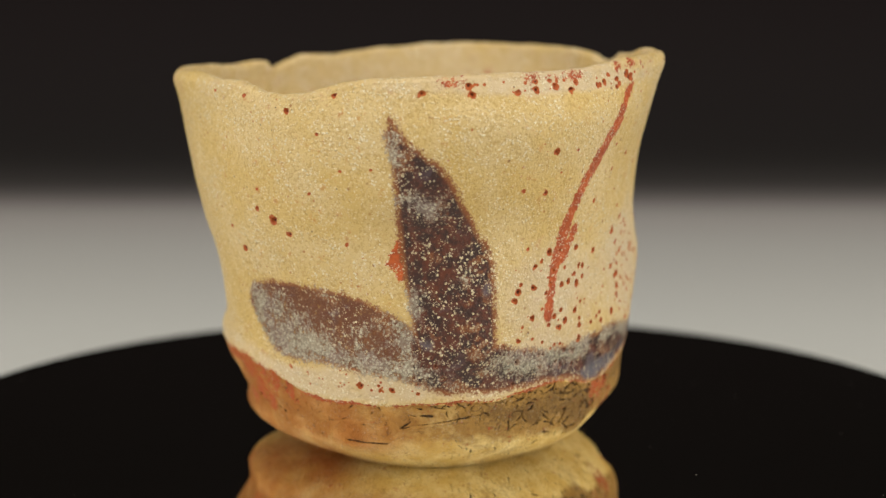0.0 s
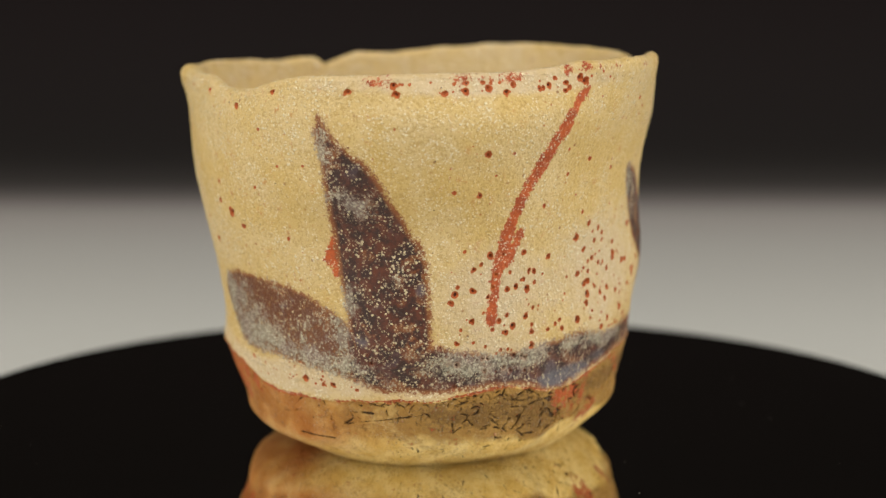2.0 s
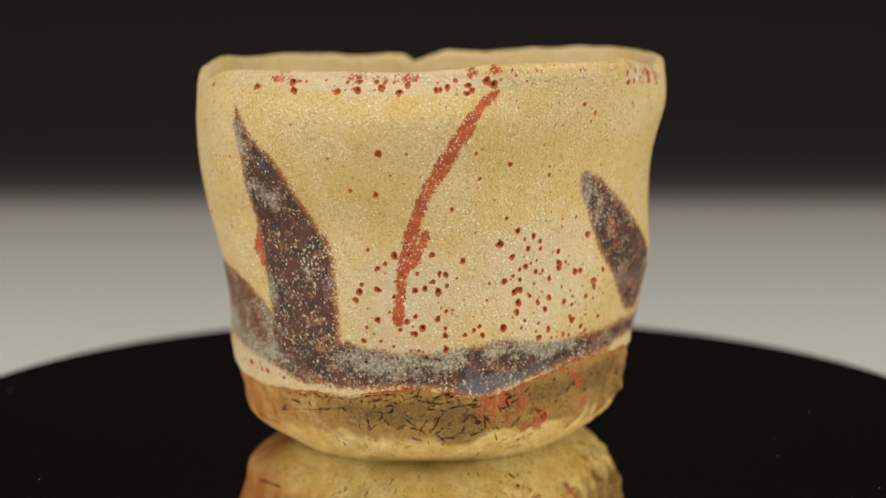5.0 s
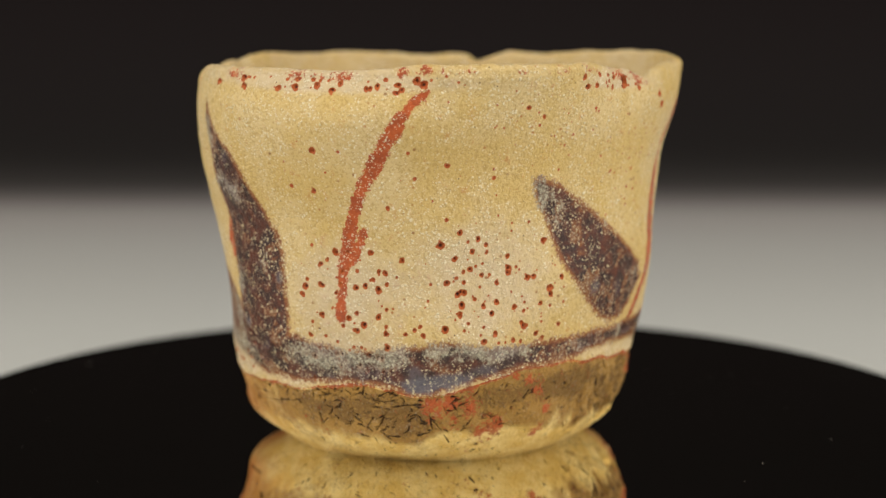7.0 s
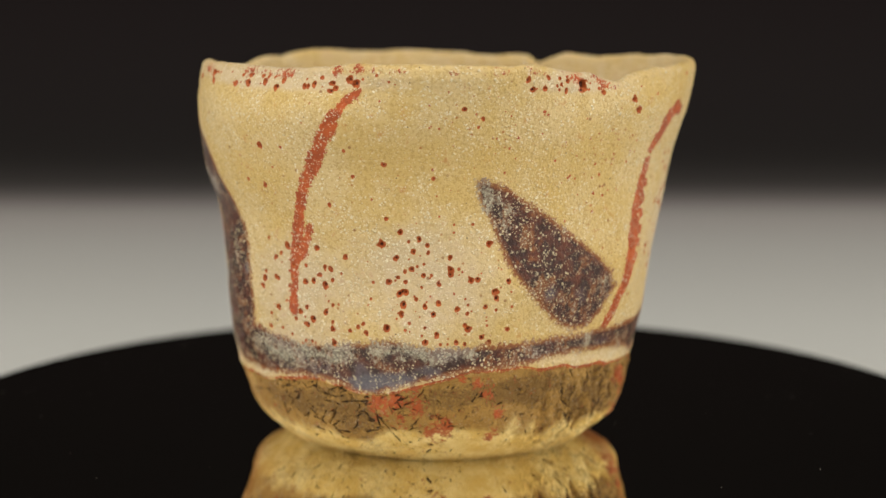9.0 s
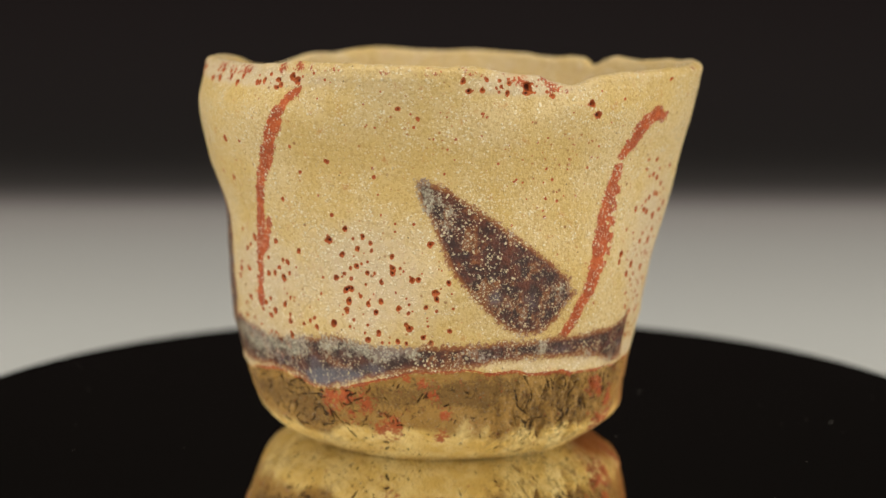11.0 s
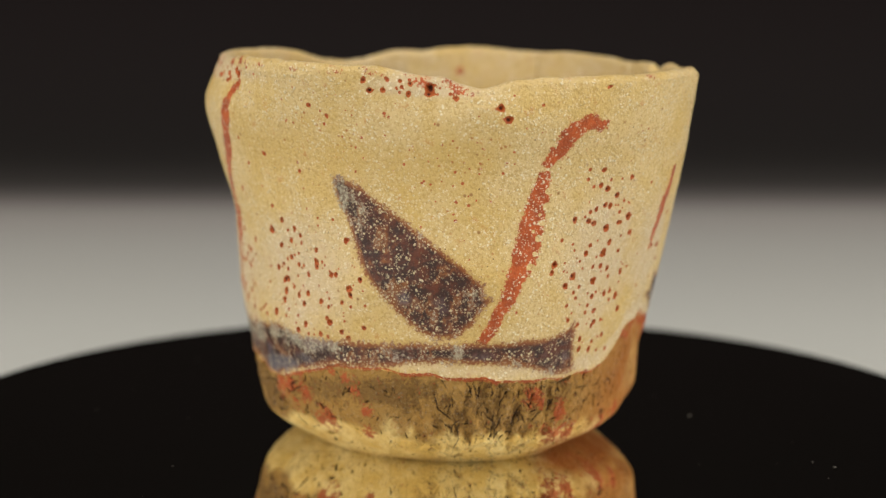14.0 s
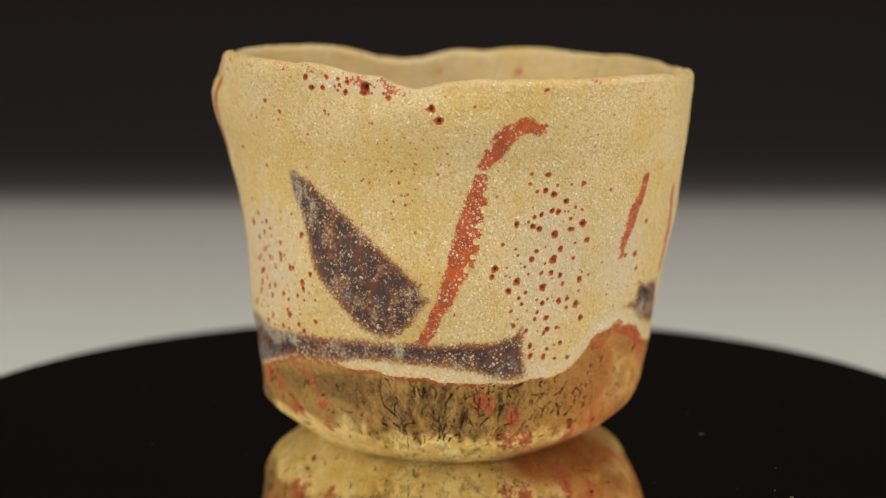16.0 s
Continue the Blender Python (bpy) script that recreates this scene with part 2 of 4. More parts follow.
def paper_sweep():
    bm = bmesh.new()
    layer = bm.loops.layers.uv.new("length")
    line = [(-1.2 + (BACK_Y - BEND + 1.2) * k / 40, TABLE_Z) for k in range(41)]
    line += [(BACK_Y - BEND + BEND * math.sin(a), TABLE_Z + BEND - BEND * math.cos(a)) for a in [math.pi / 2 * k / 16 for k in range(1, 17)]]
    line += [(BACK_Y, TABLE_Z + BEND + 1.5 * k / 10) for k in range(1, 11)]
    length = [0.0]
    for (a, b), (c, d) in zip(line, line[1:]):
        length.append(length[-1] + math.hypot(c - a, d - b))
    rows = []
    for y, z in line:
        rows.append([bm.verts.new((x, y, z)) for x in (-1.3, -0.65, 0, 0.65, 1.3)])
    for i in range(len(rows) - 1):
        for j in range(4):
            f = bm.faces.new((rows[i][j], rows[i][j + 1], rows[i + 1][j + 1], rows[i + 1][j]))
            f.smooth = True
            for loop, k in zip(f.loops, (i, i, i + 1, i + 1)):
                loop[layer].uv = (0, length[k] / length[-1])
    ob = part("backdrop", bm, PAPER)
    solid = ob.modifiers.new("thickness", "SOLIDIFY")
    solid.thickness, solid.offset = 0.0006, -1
    return tagged(ob, "background paper, pale grey to black, falloff of light painted in", "backdrop", kind="structure"), length


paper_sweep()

# ---------------------------------------------------------------- turntable
DISC_R = 0.1001


def turntable():
    base = tagged(new("turntable"), "round glossy black turntable on grey paper", "turntable")
    base.location = (0, 0, 0)
    plate = part("plate", lathe([(DISC_R - 0.0012, -0.008), (DISC_R - 0.0002, -0.0072), (DISC_R, -0.0065), (DISC_R, -0.0012), (DISC_R - 0.0004, -0.0004), (DISC_R - 0.0013, 0.0)], 256), GLOSS, base, "mirror-glossy black acrylic plate")
    part("drive_base", lathe([(0.082, TABLE_Z), (0.0828, TABLE_Z + 0.001), (0.0828, -0.0095), (0.082, -0.0081)], 128), GLOSS, base, "black plastic drum")
    bm = bmesh.new()
    rng = random.Random(4)
    for k in range(46):
        a, r, s = rng.uniform(0, 6.283), 0.028 + 0.07 * math.sqrt(rng.random()), rng.uniform(0.00005, 0.00013)
        long = s * rng.choice((1, 1, 1, 4))
        mat = Matrix.Translation((r * math.cos(a), r * math.sin(a), s * 0.4)) @ Matrix.Rotation(rng.uniform(0, 6.283), 4, "Z") @ Matrix.Diagonal((long, s, s * 0.5, 1))
        bmesh.ops.create_icosphere(bm, subdivisions=1, radius=1.0, matrix=mat)
    tagged(part("dust", bm, DUST, base, "scattered dust specks"), kind="stuff")
    return base


disc = turntable()

# ---------------------------------------------------------------- the cup: shape, in millimetres and degrees
LEAF_UPRIGHT = [(-11.4, 62.1), (-9.9, 60.2), (-7.0, 57.5), (-2.9, 55.2), (0.1, 53.4), (3.2, 49.6), (6.0, 45.7), (8.9, 42.2), (11.6, 39.8), (12.7, 36.9), (13.1, 30.3), (13.7, 24.4), (12.8, 20.5), (9.8, 15.6), (2.2, 14.9), (-5.0, 16.1), (-7.0, 20.1), (-6.8, 23.0), (-7.5, 26.8), (-8.5, 31.5), (-9.4, 35.3), (-10.2, 40.0), (-10.5, 43.9), (-10.5, 48.7), (-10.8, 52.4), (-11.8, 56.1), (-12.1, 59.3)]
RED_FRINGE = [(-9.2, 42.4), (-11.2, 41.0), (-12.3, 39.1), (-13.5, 37.3), (-11.4, 36.4), (-10.7, 34.3), (-9.3, 34.8)]
LEAF_LYING = [(-54.0, 31.6), (-46.1, 32.7), (-35.4, 32.7), (-26.1, 32.1), (-18.7, 30.7), (-13.1, 29.0), (-8.9, 27.7), (-5.1, 24.9), (-4.0, 21.1), (-3.3, 16.0), (-12.1, 17.8), (-20.9, 18.6), (-30.4, 19.4), (-41.3, 19.5), (-47.5, 20.3), (-51.7, 22.8), (-54.4, 25.5), (-56.1, 28.4)]
BAND_A = [(7.5, 22.8), (14.8, 23.5), (21.9, 22.0), (30.9, 21.5), (40.4, 21.8), (50.3, 22.7), (57.4, 23.3), (67.5, 22.6), (68.8, 19.2), (62.0, 17.2), (55.5, 14.1), (48.0, 14.1), (40.9, 15.5), (31.0, 15.8), (21.6, 15.3), (14.0, 14.9), (6.3, 15.2)]
BAND_B = [(43.8, 21.5), (53.4, 23.1), (59.6, 23.6), (67.5, 22.5), (75.7, 22.2), (84.6, 22.6), (94.8, 22.6), (109.1, 22.6), (112.9, 20.1), (95.6, 19.1), (83.5, 18.7), (74.5, 18.7), (67.9, 17.4), (61.4, 15.5), (53.1, 14.2), (44.9, 14.7), (40.1, 17.3)]
BAND_C = [(63.5, 23.0), (74.9, 21.8), (88.5, 21.8), (96.6, 22.7), (104.6, 23.0), (114.0, 23.1), (123.4, 23.2), (133.3, 23.2), (142.7, 23.5), (149.1, 24.4), (151.6, 25.8), (152.8, 21.4), (154.5, 17.1), (147.1, 16.7), (138.5, 18.7), (125.7, 19.6), (114.2, 20.1), (104.6, 19.5), (91.5, 18.4), (81.3, 18.3), (69.7, 16.8), (60.6, 15.2)]
LEAF_DROP = [(82.8, 50.4), (86.0, 50.3), (92.3, 48.6), (98.5, 46.0), (104.5, 43.6), (110.5, 40.8), (116.3, 37.9), (121.4, 35.5), (124.5, 33.5), (125.1, 31.5), (127.3, 31.0), (125.3, 29.6), (122.1, 26.7), (118.6, 24.6), (113.9, 24.1), (108.5, 25.0), (104.5, 27.0), (100.7, 29.4), (96.2, 32.3), (92.2, 35.5), (89.7, 39.1), (87.3, 42.8), (84.9, 45.5), (82.9, 47.9)]
LEAF_FAR = [(193.0, 30.4), (204.8, 29.5), (209.2, 25.4), (214.2, 21.1), (200.3, 22.9), (193.0, 25.8), (187.1, 26.4), (193.5, 27.3)]
STROKE_LONG = [(53.7, 65.3, 0.45), (50.3, 63.6, 0.62), (47.6, 61.3, 0.71), (46.7, 60.3, 1.07), (44.5, 57.9, 1.16), (41.5, 54.2, 0.98), (38.3, 50.4, 0.89), (35.7, 47.2, 0.8), (33.7, 43.4, 0.8), (32.6, 40.6, 1.07), (31.3, 37.7, 1.25), (30.4, 34.9, 0.8), (29.7, 31.1, 0.8), (28.9, 27.3, 0.89)]
STROKE_FORK = [(36.6, 41.9, 0.62), (34.9, 39.5, 0.71), (32.6, 36.9, 0.71)]
STROKE_HOOK = [(152.5, 59.3, 0.89), (149.7, 60.1, 0.98), (146.7, 59.2, 1.25), (144.4, 57.5, 1.43), (142.4, 55.2, 1.34), (140.6, 53.3, 0.89)]
STROKE_BODY = [(140.1, 50.9, 1.07), (139.1, 48.1, 1.61), (137.9, 44.4, 2.05), (136.8, 40.6, 2.05), (135.2, 37.4, 1.96), (133.4, 34.6, 1.61), (131.8, 31.7, 1.25), (129.5, 28.8, 1.07), (127.2, 25.8, 0.89), (125.7, 23.8, 0.8)]
STROKE_THIN = [(183.9, 49.9, 0.54), (183.7, 47.2, 0.8), (182.3, 44.4, 1.07), (181.6, 41.5, 0.98), (181.2, 38.6, 0.71), (181.7, 36.0, 0.45)]
STROKE_FAR = [(200.9, 46.6, 0.62), (204.5, 41.2, 0.89), (206.2, 36.0, 0.98), (205.9, 32.0, 0.62)]
BITES = [(141.2, 48.6, 0.54), (140.9, 46.0, 0.71), (139.7, 43.4, 0.62), (139.0, 40.8, 0.71), (138.1, 38.3, 0.54), (136.6, 36.2, 0.54), (135.1, 33.3, 0.45), (137.6, 42.0, 0.36), (139.3, 44.8, 0.36), (141.7, 56.4, 0.36)]
RED_PATCH = [(54.9, 12.1, 1.8), (58.5, 13.0, 1.5), (64.9, 11.5, 1.6), (60.5, 9.5, 1.0), (73.1, 7.7, 1.9), (70.0, 6.6, 1.3), (86.9, 13.9, 0.9), (90.5, 10.4, 0.9), (89.3, 6.2, 1.0), (84.0, 16.3, 1.0), (79.0, 17.0, 0.8), (141.5, 13.2, 1.2), (144.5, 12.0, 0.9), (152.2, 9.4, 1.6), (151.8, 5.6, 2.0), (158.0, 5.0, 1.5), (173.5, 4.6, 2.0), (183.0, 6.0, 1.6), (215.5, 4.6, 1.25), (203.2, 18.9, 1.5), (207.0, 17.0, 1.5), (180.5, 20.5, 0.8), (-61.5, 15.6, 1.8), (-54.5, 13.4, 1.6), (-50.0, 15.0, 1.5), (-53.4, 10.4, 1.4), (-44.0, 13.5, 1.4), (-58.0, 12.0, 1.3), (-65.5, 10.0, 1.4)]
GLAZE_EDGE = [(-88.0, 18.5), (-71.0, 18.0), (-65.0, 18.0), (-57.4, 17.1), (-48.3, 16.2), (-40.4, 14.0), (-32.0, 12.9), (-20.1, 12.8), (-12.6, 12.9), (-5.5, 13.4), (5.8, 13.6), (13.2, 13.6), (15.4, 13.8), (23.9, 14.6), (30.2, 15.2), (36.0, 15.4), (40.4, 14.9), (48.8, 13.8), (59.7, 14.2), (70.8, 16.1), (77.8, 17.1), (81.9, 18.2), (90.4, 18.1), (95.8, 18.5), (103.5, 17.4), (111.0, 17.6), (114.3, 17.1), (121.1, 16.9), (126.1, 17.0), (130.0, 16.3), (139.5, 16.1), (144.4, 15.9), (148.9, 15.7), (156.4, 16.3), (161.3, 15.8), (167.9, 16.9), (172.0, 18.3), (176.7, 22.0), (181.0, 23.0), (185.0, 23.7), (192.6, 22.5), (207.8, 17.9), (215.0, 17.0)]
HOLES_LEFT = [(-41.4, 43.5, 0.49), (-46.0, 45.1, 0.29), (-37.4, 41.4, 0.33), (-53.6, 37.6, 0.41), (-57.4, 41.2, 0.25), (-30.5, 48.6, 0.25), (-35.7, 61.9, 0.41), (-24.0, 64.9, 0.41), (-48.6, 64.0, 0.29), (-58.9, 64.4, 0.29), (-4.6, 65.4, 0.41), (-45.2, 48.6, 0.16), (-27.7, 58.5, 0.16), (-22.5, 52.7, 0.21), (-15.6, 53.1, 0.16), (-22.7, 40.3, 0.21), (26.4, 55.5, 0.37), (25.0, 48.7, 0.33), (18.9, 49.2, 0.21), (28.7, 51.9, 0.16)]
HOLES_STROKE = [(21.8, 39.3, 0.25), (28.5, 38.3, 0.41), (24.0, 36.1, 0.33), (26.0, 36.9, 0.25), (20.0, 33.3, 0.25), (19.3, 32.0, 0.37), (18.3, 30.6, 0.33), (23.9, 32.5, 0.41), (28.0, 31.3, 0.29), (29.3, 32.9, 0.25), (30.2, 35.0, 0.29), (32.0, 38.4, 0.25), (38.1, 38.5, 0.33), (34.1, 35.3, 0.21), (33.5, 32.3, 0.37), (36.0, 32.8, 0.37), (39.9, 35.2, 0.33), (41.7, 35.0, 0.33), (38.4, 33.9, 0.25), (39.5, 32.2, 0.45), (41.8, 33.1, 0.25), (46.1, 37.3, 0.41), (44.6, 34.3, 0.16), (23.7, 27.4, 0.41), (33.6, 28.0, 0.29), (31.3, 27.1, 0.33), (35.5, 26.1, 0.41), (29.5, 25.7, 0.25), (32.6, 25.1, 0.25)]
HOLES_STROKE_LOW = [(33.4, 25.1, 0.33), (39.3, 27.4, 0.37), (41.7, 28.8, 0.29), (43.4, 29.0, 0.16), (41.5, 25.9, 0.29), (41.4, 24.6, 0.33), (41.6, 22.2, 0.45), (46.9, 24.7, 0.25), (49.3, 25.5, 0.25), (51.0, 26.0, 0.29), (51.9, 24.5, 0.33), (57.8, 25.6, 0.49), (15.6, 23.1, 0.33), (19.8, 23.7, 0.33), (24.3, 23.7, 0.21), (27.6, 22.9, 0.21), (22.2, 21.5, 0.25), (28.4, 20.7, 0.33), (30.8, 21.5, 0.16), (32.2, 22.0, 0.21), (34.3, 22.1, 0.21), (36.4, 20.9, 0.33), (39.0, 20.5, 0.41), (19.9, 19.9, 0.41), (20.9, 26.0, 0.21)]
HOLES_DROP_HIGH = [(61.7, 41.8, 0.41), (56.5, 39.8, 0.49), (60.5, 37.5, 0.37), (66.9, 40.7, 0.33), (69.2, 39.7, 0.25), (64.1, 40.2, 0.21), (65.4, 38.5, 0.33), (69.3, 38.3, 0.29), (75.5, 37.5, 0.33), (64.1, 37.3, 0.12), (67.2, 37.9, 0.16), (75.7, 35.6, 0.41), (75.6, 34.8, 0.33), (77.9, 35.7, 0.21), (68.3, 36.5, 0.21), (66.4, 36.1, 0.21), (64.8, 35.6, 0.33), (62.9, 35.2, 0.21), (60.8, 34.1, 0.25), (63.1, 33.5, 0.25), (58.2, 33.4, 0.37), (68.2, 34.6, 0.29), (70.2, 34.6, 0.21), (72.4, 33.3, 0.33), (67.6, 32.6, 0.21), (81.3, 33.9, 0.41), (83.2, 34.0, 0.37), (88.2, 32.0, 0.33), (87.5, 31.9, 0.33), (88.3, 30.8, 0.33), (91.4, 33.7, 0.33), (86.4, 39.7, 0.41)]
HOLES_DROP_LOW = [(61.3, 31.5, 0.41), (63.1, 31.7, 0.37), (62.1, 31.8, 0.33), (66.1, 30.5, 0.25), (62.4, 29.7, 0.41), (68.5, 29.5, 0.37), (72.5, 30.0, 0.33), (77.5, 28.9, 0.37), (85.3, 29.4, 0.33), (79.7, 30.7, 0.16), (80.3, 28.2, 0.21), (88.2, 28.8, 0.16), (92.6, 29.2, 0.21), (61.9, 28.0, 0.37), (70.8, 28.1, 0.33), (64.2, 26.6, 0.25), (68.5, 25.9, 0.21), (63.1, 25.4, 0.21), (71.7, 24.8, 0.37), (79.6, 26.3, 0.29), (80.5, 25.7, 0.41), (91.8, 25.3, 0.33), (84.4, 24.1, 0.37), (86.4, 23.3, 0.37), (67.7, 24.5, 0.16), (68.7, 23.5, 0.37), (72.8, 23.1, 0.16), (77.3, 23.4, 0.29), (79.6, 23.0, 0.25), (62.4, 21.8, 0.25), (74.1, 21.1, 0.16), (83.6, 20.4, 0.25)]
HOLES_RIM_A = [(5.5, 66.6, 0.45), (6.3, 65.2, 0.41), (13.6, 67.1, 0.25), (16.7, 65.3, 0.29), (21.3, 65.6, 0.37), (18.9, 66.8, 0.25), (21.6, 67.0, 0.33), (25.5, 67.1, 0.33), (27.4, 66.9, 0.25), (26.6, 66.0, 0.37), (31.1, 65.4, 0.41), (32.7, 66.4, 0.37), (41.6, 67.8, 0.25), (41.8, 66.2, 0.37), (40.2, 65.8, 0.29), (39.6, 66.9, 0.16), (29.5, 66.9, 0.21), (46.8, 66.4, 0.37), (47.6, 65.7, 0.33)]
HOLES_RIM_B = [(39.3, 65.7, 0.33), (42.6, 67.8, 0.25), (43.7, 67.2, 0.25), (46.4, 65.1, 0.33), (51.1, 67.1, 0.45), (52.7, 66.5, 0.45), (58.0, 67.9, 0.16)]
HOLES_RIM_C = [(96.2, 65.4, 0.37), (99.6, 65.5, 0.33), (106.4, 66.5, 0.29), (105.9, 64.9, 0.33), (104.3, 66.0, 0.21), (111.3, 65.7, 0.74), (111.0, 64.8, 0.41), (100.5, 67.2, 0.25), (94.6, 67.0, 0.33), (118.8, 65.4, 0.29), (122.4, 65.4, 0.49), (117.6, 64.3, 0.33), (116.2, 64.9, 0.21), (128.1, 62.7, 0.49), (104.0, 67.0, 0.25), (138.0, 63.1, 0.21)]
HOLES_HIGH = [(32.7, 55.5, 0.16), (48.8, 55.4, 0.16), (58.1, 53.2, 0.33), (50.1, 51.1, 0.25), (43.1, 46.1, 0.25), (58.1, 44.1, 0.25), (71.0, 50.8, 0.21), (78.8, 62.4, 0.29), (83.6, 60.8, 0.25), (82.5, 59.4, 0.16), (70.2, 59.4, 0.12), (72.6, 44.5, 0.16), (81.8, 43.1, 0.21), (90.9, 61.1, 0.16), (111.2, 50.0, 0.16)]
HOLES_HIGH_B = [(129.9, 60.8, 0.49), (153.2, 65.9, 0.33), (164.7, 50.0, 0.33), (149.0, 43.5, 0.33), (123.6, 51.8, 0.16), (121.1, 46.6, 0.16), (117.5, 52.1, 0.16), (119.5, 50.3, 0.16), (129.5, 51.9, 0.16)]
HOLES_SIDE_HIGH = [(151.9, 51.9, 0.21), (155.8, 51.7, 0.33), (151.7, 50.3, 0.21), (155.6, 49.2, 0.33), (158.4, 49.9, 0.21), (157.8, 48.3, 0.37), (161.1, 47.1, 0.37), (163.6, 46.0, 0.16), (165.2, 45.6, 0.16), (157.6, 45.6, 0.33), (159.3, 45.4, 0.33), (155.0, 45.0, 0.33), (153.4, 44.6, 0.25), (162.6, 44.1, 0.21), (166.2, 43.0, 0.45), (153.0, 43.1, 0.33), (154.6, 42.7, 0.33), (163.0, 42.3, 0.33), (158.7, 41.6, 0.41), (168.0, 40.1, 0.37), (164.8, 39.8, 0.21), (160.9, 39.1, 0.37), (154.4, 38.8, 0.25), (149.7, 38.3, 0.21)]
HOLES_SIDE_MID = [(153.3, 37.5, 0.33), (159.1, 37.3, 0.45), (165.0, 37.1, 0.25), (156.3, 35.1, 0.25), (152.7, 35.0, 0.16), (159.0, 35.1, 0.29), (161.8, 34.4, 0.37), (168.2, 33.3, 0.45), (171.0, 33.8, 0.16), (149.7, 33.9, 0.41), (147.4, 32.3, 0.37), (157.0, 32.5, 0.45), (152.2, 31.9, 0.25), (150.4, 31.0, 0.29), (151.3, 29.9, 0.29), (162.2, 29.9, 0.41), (165.1, 30.0, 0.29), (168.3, 28.9, 0.41), (157.2, 29.8, 0.29), (158.7, 30.4, 0.16), (168.6, 31.2, 0.16), (165.1, 28.5, 0.21), (162.9, 32.9, 0.25), (145.7, 40.2, 0.21), (144.1, 36.2, 0.45), (143.1, 34.9, 0.29)]
HOLES_SIDE_LOW = [(155.9, 28.3, 0.25), (148.4, 28.8, 0.25), (158.9, 27.2, 0.37), (155.3, 27.1, 0.25), (170.8, 26.2, 0.37), (149.3, 26.3, 0.37), (159.4, 25.2, 0.37), (162.4, 25.2, 0.25), (158.3, 24.6, 0.25), (164.4, 22.4, 0.33), (154.5, 22.5, 0.33), (160.1, 21.6, 0.25), (155.1, 20.7, 0.33), (159.3, 20.3, 0.33), (168.1, 19.5, 0.29), (188.7, 41.8, 0.33), (187.3, 36.1, 0.37), (183.2, 36.3, 0.29), (189.7, 33.4, 0.25), (172.5, 48.5, 0.21), (163.4, 19.6, 0.21), (152.9, 25.2, 0.25)]
HOLES_BAND = [(19.3, 15.9, 0.33), (27.1, 20.7, 0.33), (33.4, 18.9, 0.33), (39.8, 20.4, 0.41), (35.6, 18.2, 0.29), (40.2, 18.0, 0.25), (48.0, 20.3, 0.29), (27.7, 18.6, 0.29), (-0.1, 18.0, 0.37), (-1.9, 20.2, 0.33), (-2.8, 21.7, 0.25), (-10.7, 20.1, 0.25), (-7.2, 18.1, 0.29), (-6.3, 17.0, 0.29), (-6.4, 15.3, 0.25), (-16.1, 15.7, 0.25), (-13.0, 15.8, 0.33), (-21.4, 16.3, 0.41), (-29.2, 12.7, 0.21)]
HOLES = HOLES_LEFT + HOLES_STROKE + HOLES_STROKE_LOW + HOLES_DROP_HIGH + HOLES_DROP_LOW + HOLES_RIM_A + HOLES_RIM_B + HOLES_RIM_C + HOLES_HIGH + HOLES_HIGH_B + HOLES_SIDE_HIGH + HOLES_SIDE_MID + HOLES_SIDE_LOW + HOLES_BAND
CRACKS_A = [[(118.8, 8.1), (119.4, 5.9), (117.9, 2.6)], [(124.9, 15.2), (124.8, 12.1), (124.2, 10.0)], [(125.2, 6.2), (124.2, 2.9)], [(129.8, 11.2), (129.6, 8.5), (129.7, 6.2)], [(137.2, 14.3), (137.4, 10.7), (136.4, 8.6), (135.9, 5.1)], [(143.7, 16.3), (143.9, 14.1)], [(150.7, 13.3), (149.4, 14.9), (153.1, 15.7), (154.4, 16.3)], [(169.5, 15.0), (167.2, 13.1), (165.1, 12.8)], [(157.1, 13.4), (160.9, 13.4)], [(173.3, 10.0), (170.8, 8.7)]]
CRACKS_B = [[(172.8, 7.5), (172.3, 6.5)], [(116.5, 12.3), (115.2, 9.0)], [(114.1, 16.8), (116.0, 14.8)], [(122.0, 15.6), (122.7, 14.1)], [(133.4, 14.3), (131.8, 12.7)], [(126.8, 10.6), (128.4, 9.6)], [(143.3, 10.6), (140.9, 10.1)], [(153.4, 10.1), (155.1, 11.0)], [(162.6, 6.8), (163.4, 7.8)], [(147.8, 10.4), (148.8, 11.9)], [(160.1, 12.7), (161.3, 14.1)], [(180.9, 11.3), (181.2, 9.7)], [(134.5, 15.3), (136.2, 16.1)]]
CRACKS_C = [[(-11.8, 8.7), (-6.5, 9.4), (1.7, 10.2), (11.1, 11.2)], [(-26.8, 6.1), (-22.0, 5.8), (-15.6, 5.8)], [(-3.2, 13.7), (-2.1, 12.7), (0.5, 12.4)], [(1.4, 13.6), (2.4, 13.4), (3.6, 13.2)], [(-9.3, 11.3), (-8.8, 10.0), (-11.8, 8.7)], [(-17.3, 13.0), (-16.6, 12.0)], [(18.9, 9.5), (19.3, 7.4)], [(10.3, 11.2), (10.2, 9.8)], [(4.1, 10.6), (3.6, 9.5)], [(30.6, 9.6), (32.8, 8.7)]]
